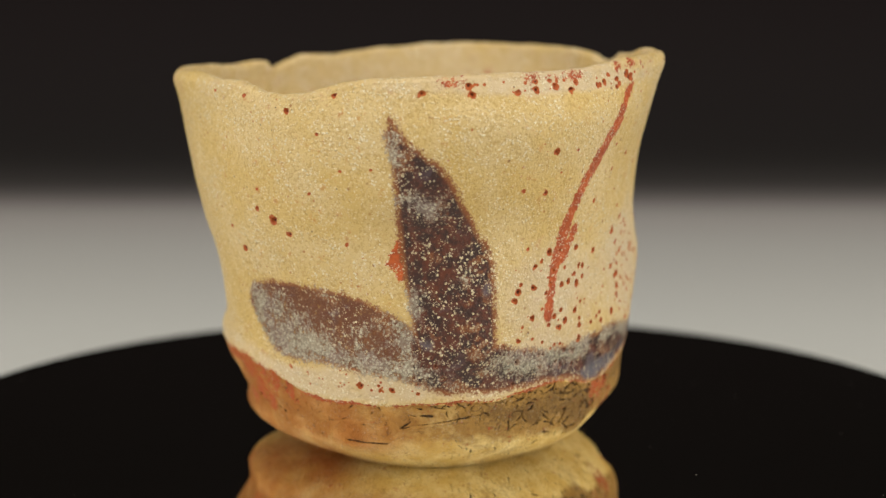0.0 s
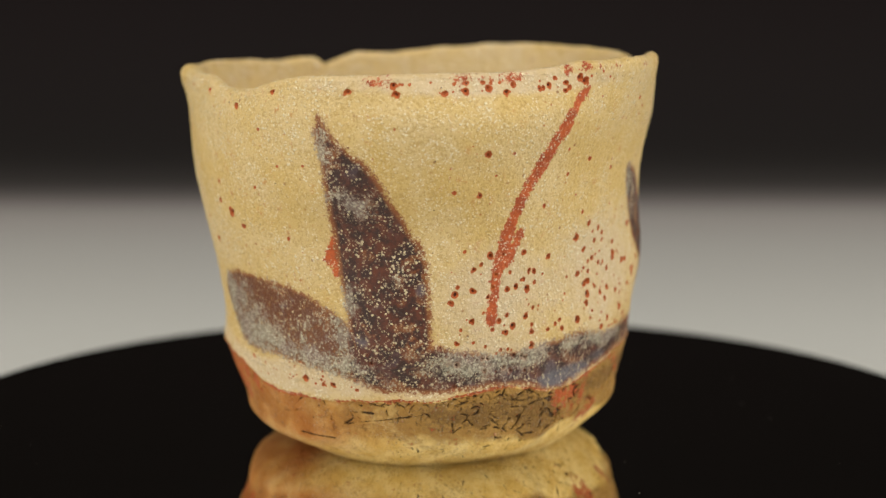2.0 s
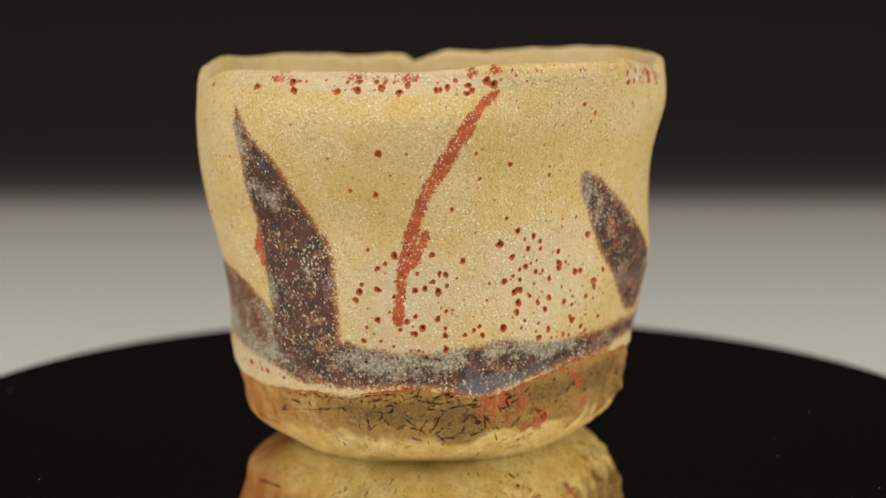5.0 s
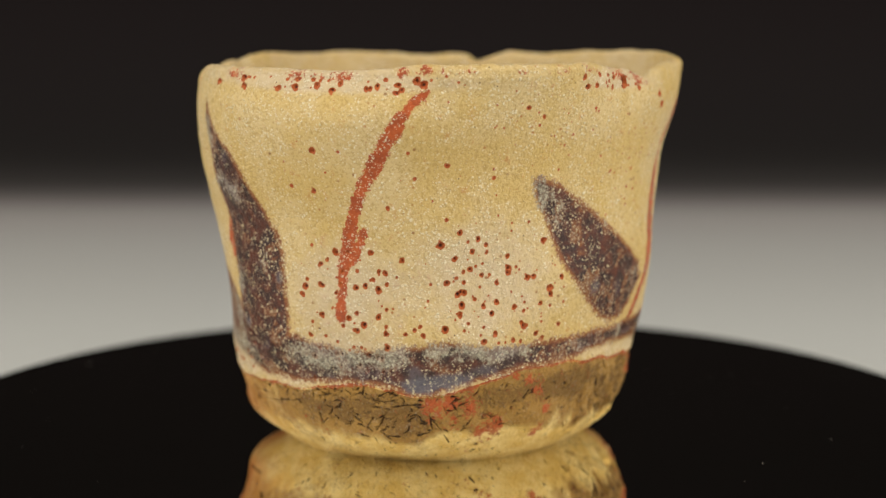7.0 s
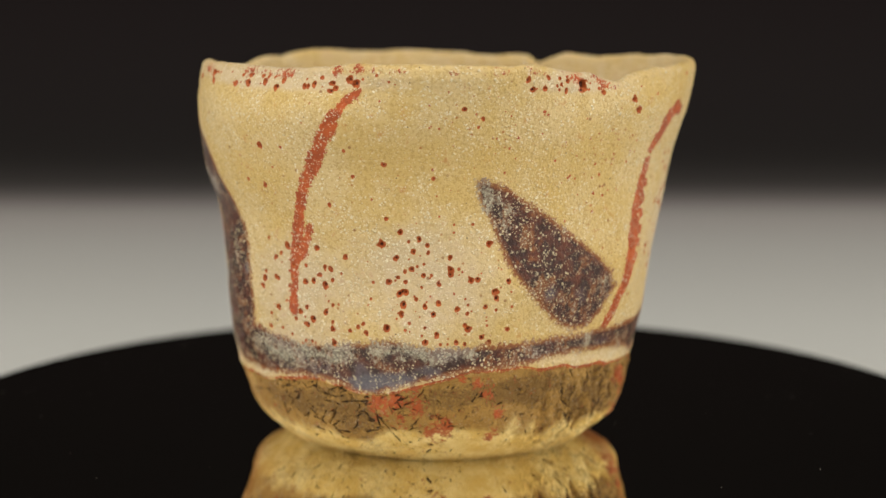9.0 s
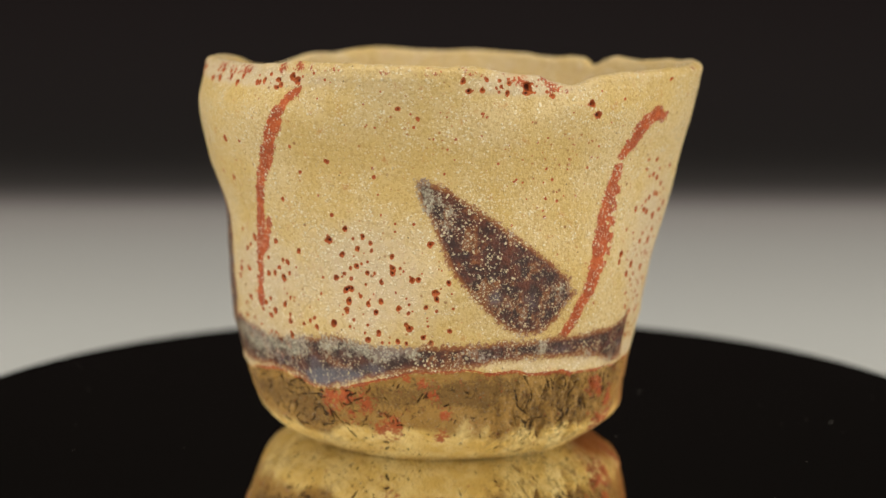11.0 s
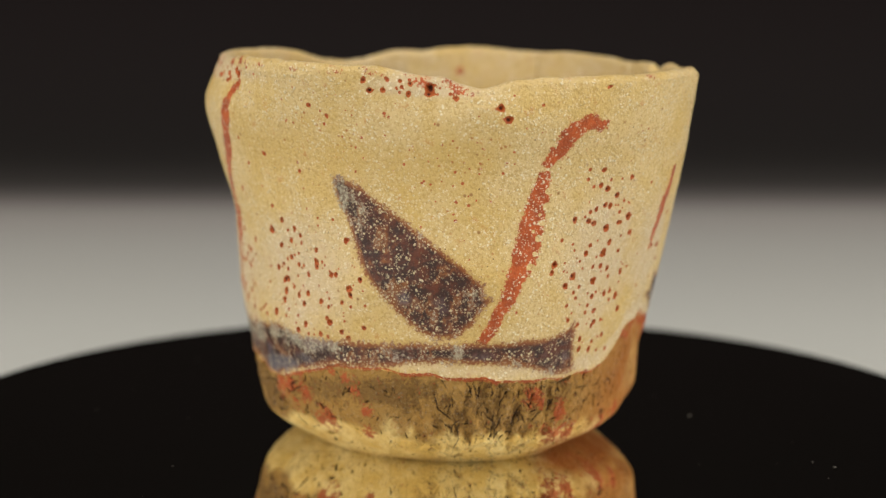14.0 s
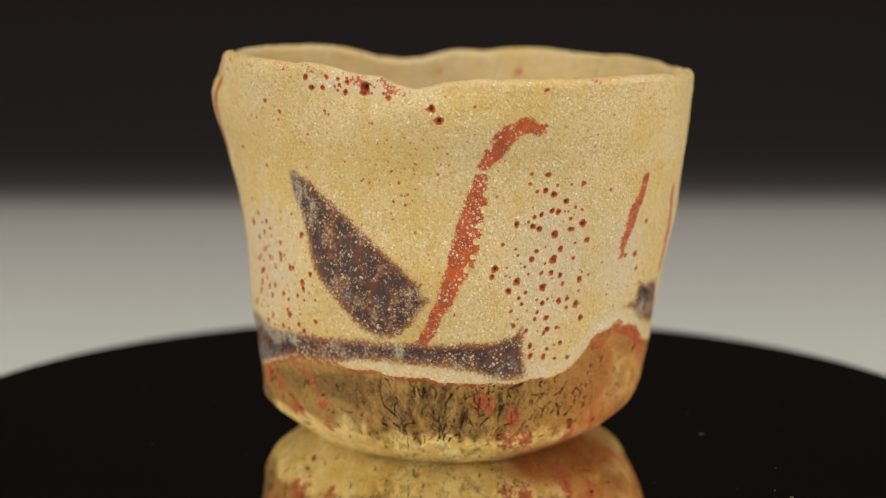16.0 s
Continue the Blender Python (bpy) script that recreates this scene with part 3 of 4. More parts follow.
CRACKS_D = [[(38.3, 13.6), (41.1, 14.4), (44.1, 13.7)], [(42.3, 11.8), (46.3, 12.2), (50.6, 12.3)], [(28.6, 13.0), (32.9, 14.0)], [(18.8, 14.1), (22.0, 13.0)], [(37.2, 7.6), (38.9, 9.0), (39.7, 10.0)], [(52.0, 11.0), (55.6, 8.5), (59.5, 4.7)], [(28.8, 4.6), (31.4, 4.9)], [(44.5, 3.4), (46.8, 4.2)], [(67.3, 2.3), (69.0, 3.0)], [(-6.0, 11.2), (-2.9, 11.1)]]
CRACKS_E = [[(18.9, 13.7), (22.7, 14.2), (27.2, 14.1)], [(19.6, 12.7), (23.4, 13.3)], [(2.0, 14.3), (3.9, 13.3), (5.9, 12.5)], [(34.8, 13.1), (39.9, 12.6), (44.1, 13.1)], [(36.4, 11.7), (41.5, 11.4)], [(29.4, 10.9), (31.8, 10.0)], [(53.2, 11.6), (53.5, 9.5), (53.9, 7.9)], [(72.4, 10.0), (74.1, 10.7), (75.6, 8.7)], [(36.2, 9.7), (34.2, 8.0), (35.8, 7.1)], [(32.0, 6.4), (34.6, 6.1)]]
CRACKS_F = [[(40.9, 6.7), (44.4, 6.6)], [(24.8, 7.5), (28.8, 8.3)], [(46.4, 9.4), (49.0, 10.2)], [(49.5, 6.8), (53.0, 7.3)], [(81.9, 8.3), (80.4, 7.3)], [(111.9, 14.2), (113.0, 11.4), (117.6, 9.3)], [(59.9, 12.5), (61.6, 11.0)], [(83.8, 14.1), (82.3, 12.6)], [(21.3, 8.7), (18.8, 7.5)], [(43.3, 14.9), (41.6, 13.9)]]
CRACKS = CRACKS_A + CRACKS_B + CRACKS_C + CRACKS_D + CRACKS_E + CRACKS_F
PROFILE_Z = [0.0, 4.38, 9.49, 16.42, 23.72, 32.85, 41.98, 51.1, 60.23, 67.53]
PROFILE = [
    [24.18, 0.9, -0.6, 0.89, -0.65, 0.74, 0.04, -0.05, -0.55, 0.21],
    [31.45, 0.72, -2.94, 0.33, -0.44, 0.19, 0.51, -0.07, -0.23, -0.54],
    [33.76, 0.56, -2.43, 0.4, -0.16, 0.27, -0.01, -0.4, -0.01, 0.17],
    [35.66, 0.65, -3.08, -0.25, -0.34, 0.5, 0.11, 0.01, -0.12, 0.2],
    [36.67, 0.43, -2.24, 0.39, -0.36, 0.24, -0.03, -0.08, 0.15, 0.56],
    [37.88, -0.24, -2.76, 0.5, -0.62, 0.46, -0.04, -0.11, 0.5, 0.23],
    [39.31, -0.54, -4.2, 0.6, -0.34, 0.02, 0.23, -0.02, 0.11, -0.09],
    [40.84, -0.13, -4.57, 1.14, -0.18, -0.02, 0.47, 0.32, 0.14, -0.19],
    [42.62, -0.44, -3.92, 1.04, 0.33, 0.02, 1.08, 0.44, -0.25, -0.32],
    [42.6, -1.57, -4.15, 0.32, 0.34, -0.72, 0.75, 1.11, -0.81, 0.09],
]
RIM = [(-90, 65.7), (-80, 66.25), (-73, 66.79), (-67, 66.79), (-60, 65.88), (-54, 66.43), (-48, 65.59), (-43, 64.68), (-37, 64.53), (-32, 64.97), (-23, 66.79), (-16, 67.71), (-8, 68.07), (5, 68.25), (20, 68.47), (31, 68.51), (44, 68.98), (52, 69.72), (60, 69.72), (73, 69.72), (88, 69.35), (98, 69.35), (105, 68.36), (115, 67.53), (119, 66.65), (123.4, 65.63), (127, 66.32), (132, 67.16), (139, 67.53), (150, 67.53), (163, 67.53), (178, 67.53), (188, 67.16), (200, 66.43), (210, 65.7), (220, 66.06), (225.5, 64.53), (228.5, 63.69), (231, 65.52), (241, 64.97), (249, 65.33), (262, 65.88)]



def wall_radius(th, z):
    """Outer radius at angle th (radians) and height z (mm)."""
    ks, coef = np.array(PROFILE_Z), np.array(PROFILE)
    slope = np.empty_like(coef)
    slope[1:-1] = (coef[2:] - coef[:-2]) / (ks[2:] - ks[:-2])[:, None]
    slope[0], slope[-1] = (coef[1] - coef[0]) / (ks[1] - ks[0]), (coef[-1] - coef[-2]) / (ks[-1] - ks[-2])
    zc = np.clip(z, ks[0], ks[-1])
    i = np.clip(np.searchsorted(ks, zc) - 1, 0, len(ks) - 2)
    h = ks[i + 1] - ks[i]
    s = ((zc - ks[i]) / h)
    r = np.zeros_like(th)
    for k in range(coef.shape[1]):
        wave = np.ones_like(th) if k == 0 else (np.cos if k % 2 else np.sin)(((k + 1) // 2) * th)
        r += wave * ((2 * s ** 3 - 3 * s ** 2 + 1) * coef[i, k] + (s ** 3 - 2 * s ** 2 + s) * h * slope[i, k] + (3 * s ** 2 - 2 * s ** 3) * coef[i + 1, k] + (s ** 3 - s ** 2) * h * slope[i + 1, k])
    return r


def around(table, deg):
    """Periodic smooth interpolation of (degrees, value) pairs."""
    a = np.array([p[0] for p in table], float)
    v = np.array([p[1] for p in table], float)
    a = np.concatenate([a - 360, a, a + 360])
    v = np.tile(v, 3)
    return np.interp((deg + 90) % 360 - 90, a, v)


ARC = 0.68  # mm of wall to the degree


def inside(poly, deg, z):
    """Signed distance in mm to a closed outline in (degrees, mm), negative inside."""
    px, py = deg * ARC, z
    d = np.full(px.shape, 1e9)
    sign = np.ones(px.shape)
    pts = [(a * ARC, b) for a, b in poly]
    for (ax, ay), (bx, by) in zip(pts, pts[1:] + pts[:1]):
        ex, ey = bx - ax, by - ay
        t = np.clip(((px - ax) * ex + (py - ay) * ey) / (ex * ex + ey * ey + 1e-9), 0, 1)
        d = np.minimum(d, np.hypot(px - ax - t * ex, py - ay - t * ey))
        cross = ((ay > py) != (by > py)) & (px < ex * (py - ay) / (ey + 1e-12) + ax)
        sign = np.where(cross, -sign, sign)
    return d * sign


def along(stroke, deg, z):
    """Signed distance in mm to a brush stroke of (degrees, mm, half width)."""
    px, py = deg * ARC, z
    d = np.full(px.shape, 1e9)
    for (a, b, r), (c, e, q) in zip(stroke, stroke[1:]):
        ax, bx = a * ARC, c * ARC
        ex, ey = bx - ax, e - b
        t = np.clip(((px - ax) * ex + (py - b) * ey) / (ex * ex + ey * ey), 0, 1)
        d = np.minimum(d, np.hypot(px - ax - t * ex, py - b - t * ey) - (r + (q - r) * t))
    return d


def build_cup():
    cup = tagged(new("cup"), "small hand-built stoneware cup, cream glaze with iron-painted leaves", "cup")
    NT, NO, NL, NI = 1600, 520, 24, 70
    deg1 = -90 + 360 * np.arange(NT) / NT
    rim1 = around(RIM, deg1)
    kern = np.exp(-0.5 * (np.arange(-6, 7) / 2.5) ** 2)
    rim1 = np.convolve(np.tile(rim1, 3), kern / kern.sum(), "same")[NT:2 * NT]
    thr = np.radians(deg1)
    ring = np.stack([np.sin(thr), -np.cos(thr), np.zeros(NT)], 1) * 40
    rim1 = rim1 + 0.28 * vnoise(ring, 2.6, 5, 2)
    LIP = 2.4 + 0.5 * vnoise(ring, 9.0, 6) + 1.5 * np.exp(-((deg1 + 74) / 16) ** 2)  # wall thickness at the rim
    # rows: underside, outer wall, lip, inner wall, inner floor
    s = np.concatenate([np.linspace(0, 0.3, 190, endpoint=False), np.linspace(0.3, 1, NO - 190)])
    DEG = np.repeat(deg1[None], NO, 0)
    TH = np.radians(DEG)
    top = rim1 - LIP / 2
    Z = s[:, None] * top[None]
    R = wall_radius(TH.ravel(), Z.ravel()).reshape(Z.shape)
    P = np.stack([R * np.sin(TH), -R * np.cos(TH), Z], 2).reshape(-1, 3)
    d, z = DEG.ravel(), Z.ravel()
    zr = np.repeat(rim1[None], NO, 0).ravel() - z  # mm below the rim
    soft = vnoise(P, 7.0, 1, 3)
    tiny = vnoise(P, 1.1, 2, 2)
    wob = 0.35 * vnoise(P, 2.2, 3, 2) + 0.15 * tiny
    # painting
    leaf_a = inside(LEAF_UPRIGHT, d, z)
    leaf_b = inside(LEAF_LYING, d, z)
    leaf_c = inside(LEAF_DROP, d, z)
    leaf_f = inside(LEAF_FAR, d, z)
    band = np.minimum(np.minimum(inside(BAND_A, d, z), inside(BAND_B, d, z)), inside(BAND_C, d, z))
    iron = np.minimum(np.minimum(np.minimum(leaf_a, leaf_b), np.minimum(leaf_c, leaf_f)), band)
    dark = np.clip(0.5 - (iron + 0.5 * wob) / 2.4, 0, 1)
    thin = (leaf_b < 0.6) & (leaf_a > 0.3) & (band > 0.3)  # the lying leaf is a thin wash
    dark = np.where(thin, np.minimum(dark, 0.80), dark)
    reds = [along(q, d, z) for q in (STROKE_LONG, STROKE_FORK, STROKE_HOOK, STROKE_BODY, STROKE_THIN, STROKE_FAR)] + [inside(RED_FRINGE, d, z)]
    red = np.clip(0.5 - (np.minimum.reduce(reds) + 0.9 * wob - 0.12) / 1.6, 0, 1)
    for a, b, r in BITES:  # glaze breaks through the stroke
        q = np.hypot((d - a) * ARC, z - b) / r
        red *= step(0.5, 1.25, q + 0.4 * tiny)
    ash = np.full(len(z), 0.05)
    for a, b, ra, rb, v in ASH:
        ash += v * np.exp(-(((d - a) * ARC / ra) ** 2 + ((z - b) / rb) ** 2))
    ash = np.clip(ash + 0.22 * soft, 0, 1)
    # bare clay below the glaze edge
    edge = around(GLAZE_EDGE, d) + 0.35 * vnoise(P * np.array([1, 1, 0.3]), 2.4, 7, 2)
    torn = np.maximum(np.exp(-((d + 62) / 20) ** 4), np.exp(-((d - 190) / 18) ** 4))  # ragged stretches of the edge
    edge = edge + torn * 1.1 * vnoise(P, 3.0, 41, 3)
    below = edge - z
    clay = step(-0.16, 0.16, below)
    redline = np.exp(-((below - 0.02 - 0.8 * torn) / (0.42 + 1.2 * torn)) ** 2) * (0.85 + 0.6 * vnoise(P, 5.0, 8))
    orange = np.zeros(len(z))
    for a, wdt in ((-56, 50), (205, 42)):
        orange = np.maximum(orange, np.exp(-(((d - a + 180) % 360 - 180) / wdt) ** 4))
    low = np.maximum(step(1.0, 6.0, z), np.maximum(step(-12, -40, d), 0.9 * step(148, 165, d)))
    orange = np.clip(orange * (0.8 + 0.5 * soft) * low + 0.9 * step(140, 165, d) * step(225, 205, d) * step(5.0, 1.5, z + 2 * soft), 0, 1)
    patch = np.zeros(len(z))
    for a, b, r in RED_PATCH:
        patch = np.maximum(patch, np.exp(-(((d - a) * ARC * 0.9) ** 2 + (z - b) ** 2) / (r * 1.5) ** 2))
    patch = np.maximum(patch, np.clip(redline, 0, 1))
    red = np.maximum(red, np.clip(redline, 0, 1))
    # red flush on the rim
    flush = np.zeros(len(z))
    for a, wdt, v in RIM_RED:
        flush = np.maximum(flush, v * np.exp(-(((d - a) * ARC) / wdt) ** 2) * np.exp(-((zr - 1.2) / 1.0) ** 2))
    red = np.maximum(red, np.clip(flush * 0.66 + 0.35 * wob, 0, 0.7) * step(0.08, 0.25, flush))
    # rusty freckles scattered in loose fields
    rng = random.Random(31)
    for a, b, wa, wb, count in FRECKLES:
        for k in range(count):
            u, v, r = a + rng.gauss(0, wa) / ARC, b + rng.gauss(0, wb), rng.uniform(0.12, 0.34)
            j0 = int(round((u + 90) * NT / 360))
            js = np.arange(j0 - 8, j0 + 9) % NT
            rr = np.nonzero(np.abs(Z[:, j0 % NT] - v) < 1.2)[0]
            idx = (rr[:, None] * NT + js[None]).ravel()
            q = np.hypot(((d[idx] - u + 180) % 360 - 180) * ARC, z[idx] - v) / r + 0.5 * tiny[idx]
            red[idx] = np.maximum(red[idx], rng.uniform(0.45, 0.75) * step(1.6, 0.2, q))
    # pinholes
    pit = np.zeros(len(z))
    dent = np.zeros(len(z))
    blush = np.zeros(len(z))
    rng = random.Random(11)
    holes = list(HOLES)
    for a, b, wa, wb, count in PIT_FIELDS:
        blush += np.exp(-(((d - a) * ARC / (wa * 1.1)) ** 2 + ((z - b) / (wb * 1.1)) ** 2) ** 1.5)
        for k in range(count):
            q, w = rng.uniform(0, 6.283), math.sqrt(rng.random())
            holes = holes + [(a + wa * w * math.cos(q) / ARC, b + wb * w * math.sin(q), rng.uniform(0.08, 0.17))]
    for a, b, r in holes:
        r = r * 1.22
        j0 = int(round((a + 90) * NT / 360))
        js = np.arange(j0 - 16, j0 + 17) % NT
        rr = np.nonzero(np.abs(Z[:, j0 % NT] - b) < 2.4)[0]
        if not len(rr):
            continue
        idx = (rr[:, None] * NT + js[None]).ravel()
        jag = 1 + 0.5 * vnoise(P[idx], 0.55, 9)
        q = np.hypot(((d[idx] - a + 180) % 360 - 180) * ARC, z[idx] - b) / (r * jag)
        pit[idx] = np.maximum(pit[idx], min(1.0, 0.62 + 0.95 * r) * step(1.55, 0.25, q))
        dent[idx] = np.maximum(dent[idx], r * 0.95 * step(1.25, 0.2, q) - 0.12 * r * np.exp(-((q - 1.5) / 0.35) ** 2))
    topped = step(0.05, 0.5, np.repeat(top[None], NO, 0).ravel() - z)
    pit *= (1 - clay) * topped
    dent *= topped
    dent *= 1 - clay
    blush = np.clip(blush + 0.75 * np.exp(-((below + 1.6) / 1.8) ** 2) + 0.4 * np.exp(-(zr / 3.5) ** 2), 0, 1)
    # fissures in the bare clay
    deep = step(-0.1, 0.35, below)
    crack = np.zeros(len(z))
    gash = np.zeros(len(z))
    rng = random.Random(23)
    rag = vnoise(P, 0.8, 44)
    lines = [[(a, b, rng.uniform(0.03, 0.10)) for a, b in line] for line in CRACKS]
    for a, b, wa, wb, count, lean, fan, short, long in CRACK_FIELDS:
        for k in range(count):
            x, y = a + rng.uniform(-wa, wa), b + rng.uniform(-wb, wb)
            way, width = math.radians(lean + rng.uniform(-fan, fan)), rng.choice((0.0, 0.0, 0.02, 0.03, 0.07))
            span, line = rng.uniform(short, long) / 4, []
            for n in range(5):
                line.append((x, y, width * (0.3, 0.9, 1.0, 0.8, 0.2)[n]))
                x, y = x + span * math.cos(way) / 0.6, y + span * math.sin(way)
                way += rng.uniform(-0.7, 0.7)
            lines.append(line)
    for line in lines:
        ds, zs = [q[0] for q in line], [q[1] for q in line]
        js = np.arange(int((min(ds) + 88) * NT / 360), int((max(ds) + 92) * NT / 360) + 1) % NT
        rr = np.nonzero((Z[:, js[0]] > min(zs) - 1) & (Z[:, js[0]] < max(zs) + 1))[0]
        if not len(rr):
            continue
        idx = (rr[:, None] * NT + js[None]).ravel()
        dd = (d[idx] - ds[0] + 180) % 360 - 180 + ds[0]
        q = along(line, dd, z[idx]) + 0.14 * tiny[idx] + 0.10 * rag[idx]
        crack[idx] = np.maximum(crack[idx], step(0.18, -0.09, q))
        gash[idx] = np.maximum(gash[idx], 0.30 * step(0.20, -0.14, q))
    crack *= deep * step(0.1, 0.8, z)
    gash *= deep
    furrow_at = np.exp(-(((d - 130) / 27) ** 4))
    furrow = vnoise(P * np.array([1, 1, 0.30]), 1.5, 23, 3)
    # shade of the upper foot painted in, plus brown patches: degrees, mm, reach, reach, strength
    shade_line = 6.3 + 2.2 * vnoise(P * np.array([1, 1, 0.2]), 8.0, 30, 2)
    stain_shade = 0.34 * step(-2.0, 1.8, z - shade_line) + 0.26 * vnoise(P, 3.0, 29, 3)
    for a, b, ra, rb, v in STAIN_SHADES:
        stain_shade += v * np.exp(-(((d - a) * ARC / ra) ** 2 + ((z - b) / rb) ** 2))
    # furrow bottoms darkened in colour for the shade that lies in them
    stain_shade = np.clip(stain_shade + 0.22 * furrow_at * step(0.02, -0.35, furrow), 0, 1) * deep
    blue = np.zeros(len(z))
    for a, b, ra, rb, v in BLUES:
        blue += v * np.exp(-(((d - a) * ARC / ra) ** 2 + ((z - b) / rb) ** 2))
    blue = np.clip(blue, 0, 1)
    # relief, mm
    relief = 0.22 * soft + 0.05 * tiny
    relief += 0.28 * step(0.35, -0.25, below) * step(-2.2, -0.3, below)  # glaze rolls up above its edge
    rough_at = 0.35 + 0.65 * step(-5, 35, d)
    relief += clay * (rough_at * (0.16 * vnoise(P, 1.5, 24, 3) + 0.30 * vnoise(P, 4.0, 26, 2)) + furrow_at * (1.5 * furrow - 0.1) * step(0.3, 2.0, below) * step(0.5, 5.0, z))
    relief += 0.06 * np.clip(dark - 0.5, 0, 0.5) + 0.07 * blush * tiny
    bead = np.exp(-((zr - 2.1) / 1.5) ** 2) * (np.exp(-((d - 25) / 36) ** 4) + 0.8 * np.exp(-((d - 112) / 16) ** 4) + 0.1)
    relief += 0.30 * bead
    for a, b, ra, rb, v in LUMPS:
        relief += v * np.exp(-(((d - a) * ARC / ra) ** 2 + ((z - b) / rb) ** 2))
    relief += (0.34 * vnoise(P, 3.2, 28, 2) + 0.14 * vnoise(P, 1.2, 42, 2)) * np.exp(-(zr / 4.5) ** 2)  # pinched rim
    relief -= dent + gash
    relief *= step(0.0, 1.2, z)
    R2 = R.ravel() + relief
    rows = [np.stack([R2 * np.sin(TH.ravel()), -R2 * np.cos(TH.ravel()), z], 1).reshape(NO, NT, 3)]
    # lip
    rtop = R2.reshape(NO, NT)[-1]
    dirs = np.stack([np.sin(thr), -np.cos(thr)], 1)
    lip_rows, inner_rows = [], []
    for k in range(1, NL + 1):
        a = math.pi * k / NL
        rr = rtop - LIP / 2 + LIP / 2 * math.cos(a)
        q = np.stack([rr * dirs[:, 0], rr * dirs[:, 1], top + LIP / 2 * math.sin(a) * 0.95], 1)
        bump = 0.05 * vnoise(q, 1.3, 31, 2)
        q[:, 2] += bump
        lip_rows.append(q)
    for k in range(1, NI + 1):
        f = k / NI
        zz = top * (1 - f) + 7.0 * f
        rr = wall_radius(thr, zz) - (LIP + 2.4 * f) - 0.1
        rr = rr + (rtop - LIP - (wall_radius(thr, top) - LIP - 0.1)) * max(0, 1 - 6 * f)
        q = np.stack([rr * dirs[:, 0], rr * dirs[:, 1], zz], 1)
        off = 0.25 * vnoise(q, 7.0, 32, 3) * min(1, 8 * f)
        q[:, :2] += dirs * off[:, None]
        inner_rows.append(q)
    floor_r = np.hypot(inner_rows[-1][:, 0], inner_rows[-1][:, 1])
    for f in (0.93, 0.8, 0.5, 0.2, 0.02):
        inner_rows.append(np.stack([floor_r * f * dirs[:, 0], floor_r * f * dirs[:, 1], np.full(NT, 7.0 - 1.6 * (1 - f) ** 0.5)], 1))
    under = []
    r0 = R2.reshape(NO, NT)[0]
    for f in (0.02, 0.5, 0.93):
        under.append(np.stack([r0 * f * dirs[:, 0], r0 * f * dirs[:, 1], np.full(NT, 0.25 if f > 0.9 else 0.9)], 1))
    grid = np.concatenate([np.array(under), rows[0], np.array(lip_rows), np.array(inner_rows)], 0)
    NU, NR = len(under), len(grid)
    V = grid.reshape(-1, 3) * 0.001
    # vertex normals of the whole surface
    gu = np.roll(grid, -1, 1) - np.roll(grid, 1, 1)
    gv = np.gradient(grid, axis=0)
    nrm = np.cross(gu, gv)
    nrm /= np.linalg.norm(nrm, axis=2, keepdims=True) + 1e-12
    nrm = nrm.reshape(-1, 3)

    def spread(field, lip=0.0, inner=0.0, foot=0.0):
        full = np.zeros((NR, NT))
        full[:NU] = foot
        full[NU:NU + NO] = field.reshape(NO, NT)
        fade = np.linspace(1, 0, NL)[:, None]
        full[NU + NO:NU + NO + NL] = full[NU + NO - 1][None] * fade + lip * (1 - fade)
        full[NU + NO + NL:] = inner
        return full.ravel()

    spots = np.array(inner_rows)[:, :, :].reshape(-1, 3)
    inner_red = np.zeros((NR, NT))
    for a, b, r in INNER_RED:
        q = np.hypot(((np.tile(deg1, len(inner_rows)) - a + 180) % 360 - 180) * ARC, spots[:, 2] - b)
        inner_red[NU + NO + NL:] = np.maximum(inner_red[NU + NO + NL:], (0.62 * np.exp(-(q / r) ** 2)).reshape(-1, NT))
    red_full = np.maximum(spread(red), inner_red.ravel())
    one = np.ones(NR * NT)
    colours = {
        "paint": np.stack([spread(dark), spread(ash), red_full, one], 1),
        "body": np.stack([spread(clay, foot=1.0), spread(orange, foot=1.0), spread(pit), one], 1),
        "extra": np.stack([spread(furrow_at * deep), spread(stain_shade), spread(blue), one], 1),
        # inside is paler glaze, lightened further in colour to offset its shading
        "marks": np.stack([spread(crack), spread(blush, lip=0.5, inner=0.55), spread(patch), one], 1),
    }
    # which faces belong to which part
    kind = np.zeros((NR - 1, NT), int)
    mids = lambda v: v.reshape(NO, NT)[:-1]
    outer = np.zeros((NO - 1, NT), int)
    names = ["glazed_wall"]

    def claim(mask, name):
        names.append(name)
        outer[mids(mask)] = len(names) - 1

    claim(band < 0.1, "painted_band")
    for sd in (leaf_b, leaf_a, leaf_c, leaf_f):
        claim(sd < 0.1, "painted_leaf")
    both = np.minimum(reds[0], reds[1])
    for sd in (both, reds[2], reds[3], reds[4], reds[5], reds[6]):
        claim((sd < 0.15) & (iron > 0.2), "red_stroke")
    claim(below > 0, "bare_foot")
    foot_id = len(names) - 1
    kind[:NU] = foot_id
    kind[NU:NU + NO - 1] = outer
    names += ["rim", "inner_wall"]
    kind[NU + NO - 1:NU + NO + NL - 1] = len(names) - 2
    kind[NU + NO + NL - 1:] = len(names) - 1
    i, j = np.meshgrid(np.arange(NR - 1), np.arange(NT), indexing="ij")
    jn = (j + 1) % NT
    quads = np.stack([i * NT + j, i * NT + jn, (i + 1) * NT + jn, (i + 1) * NT + j], 2).reshape(-1, 4)
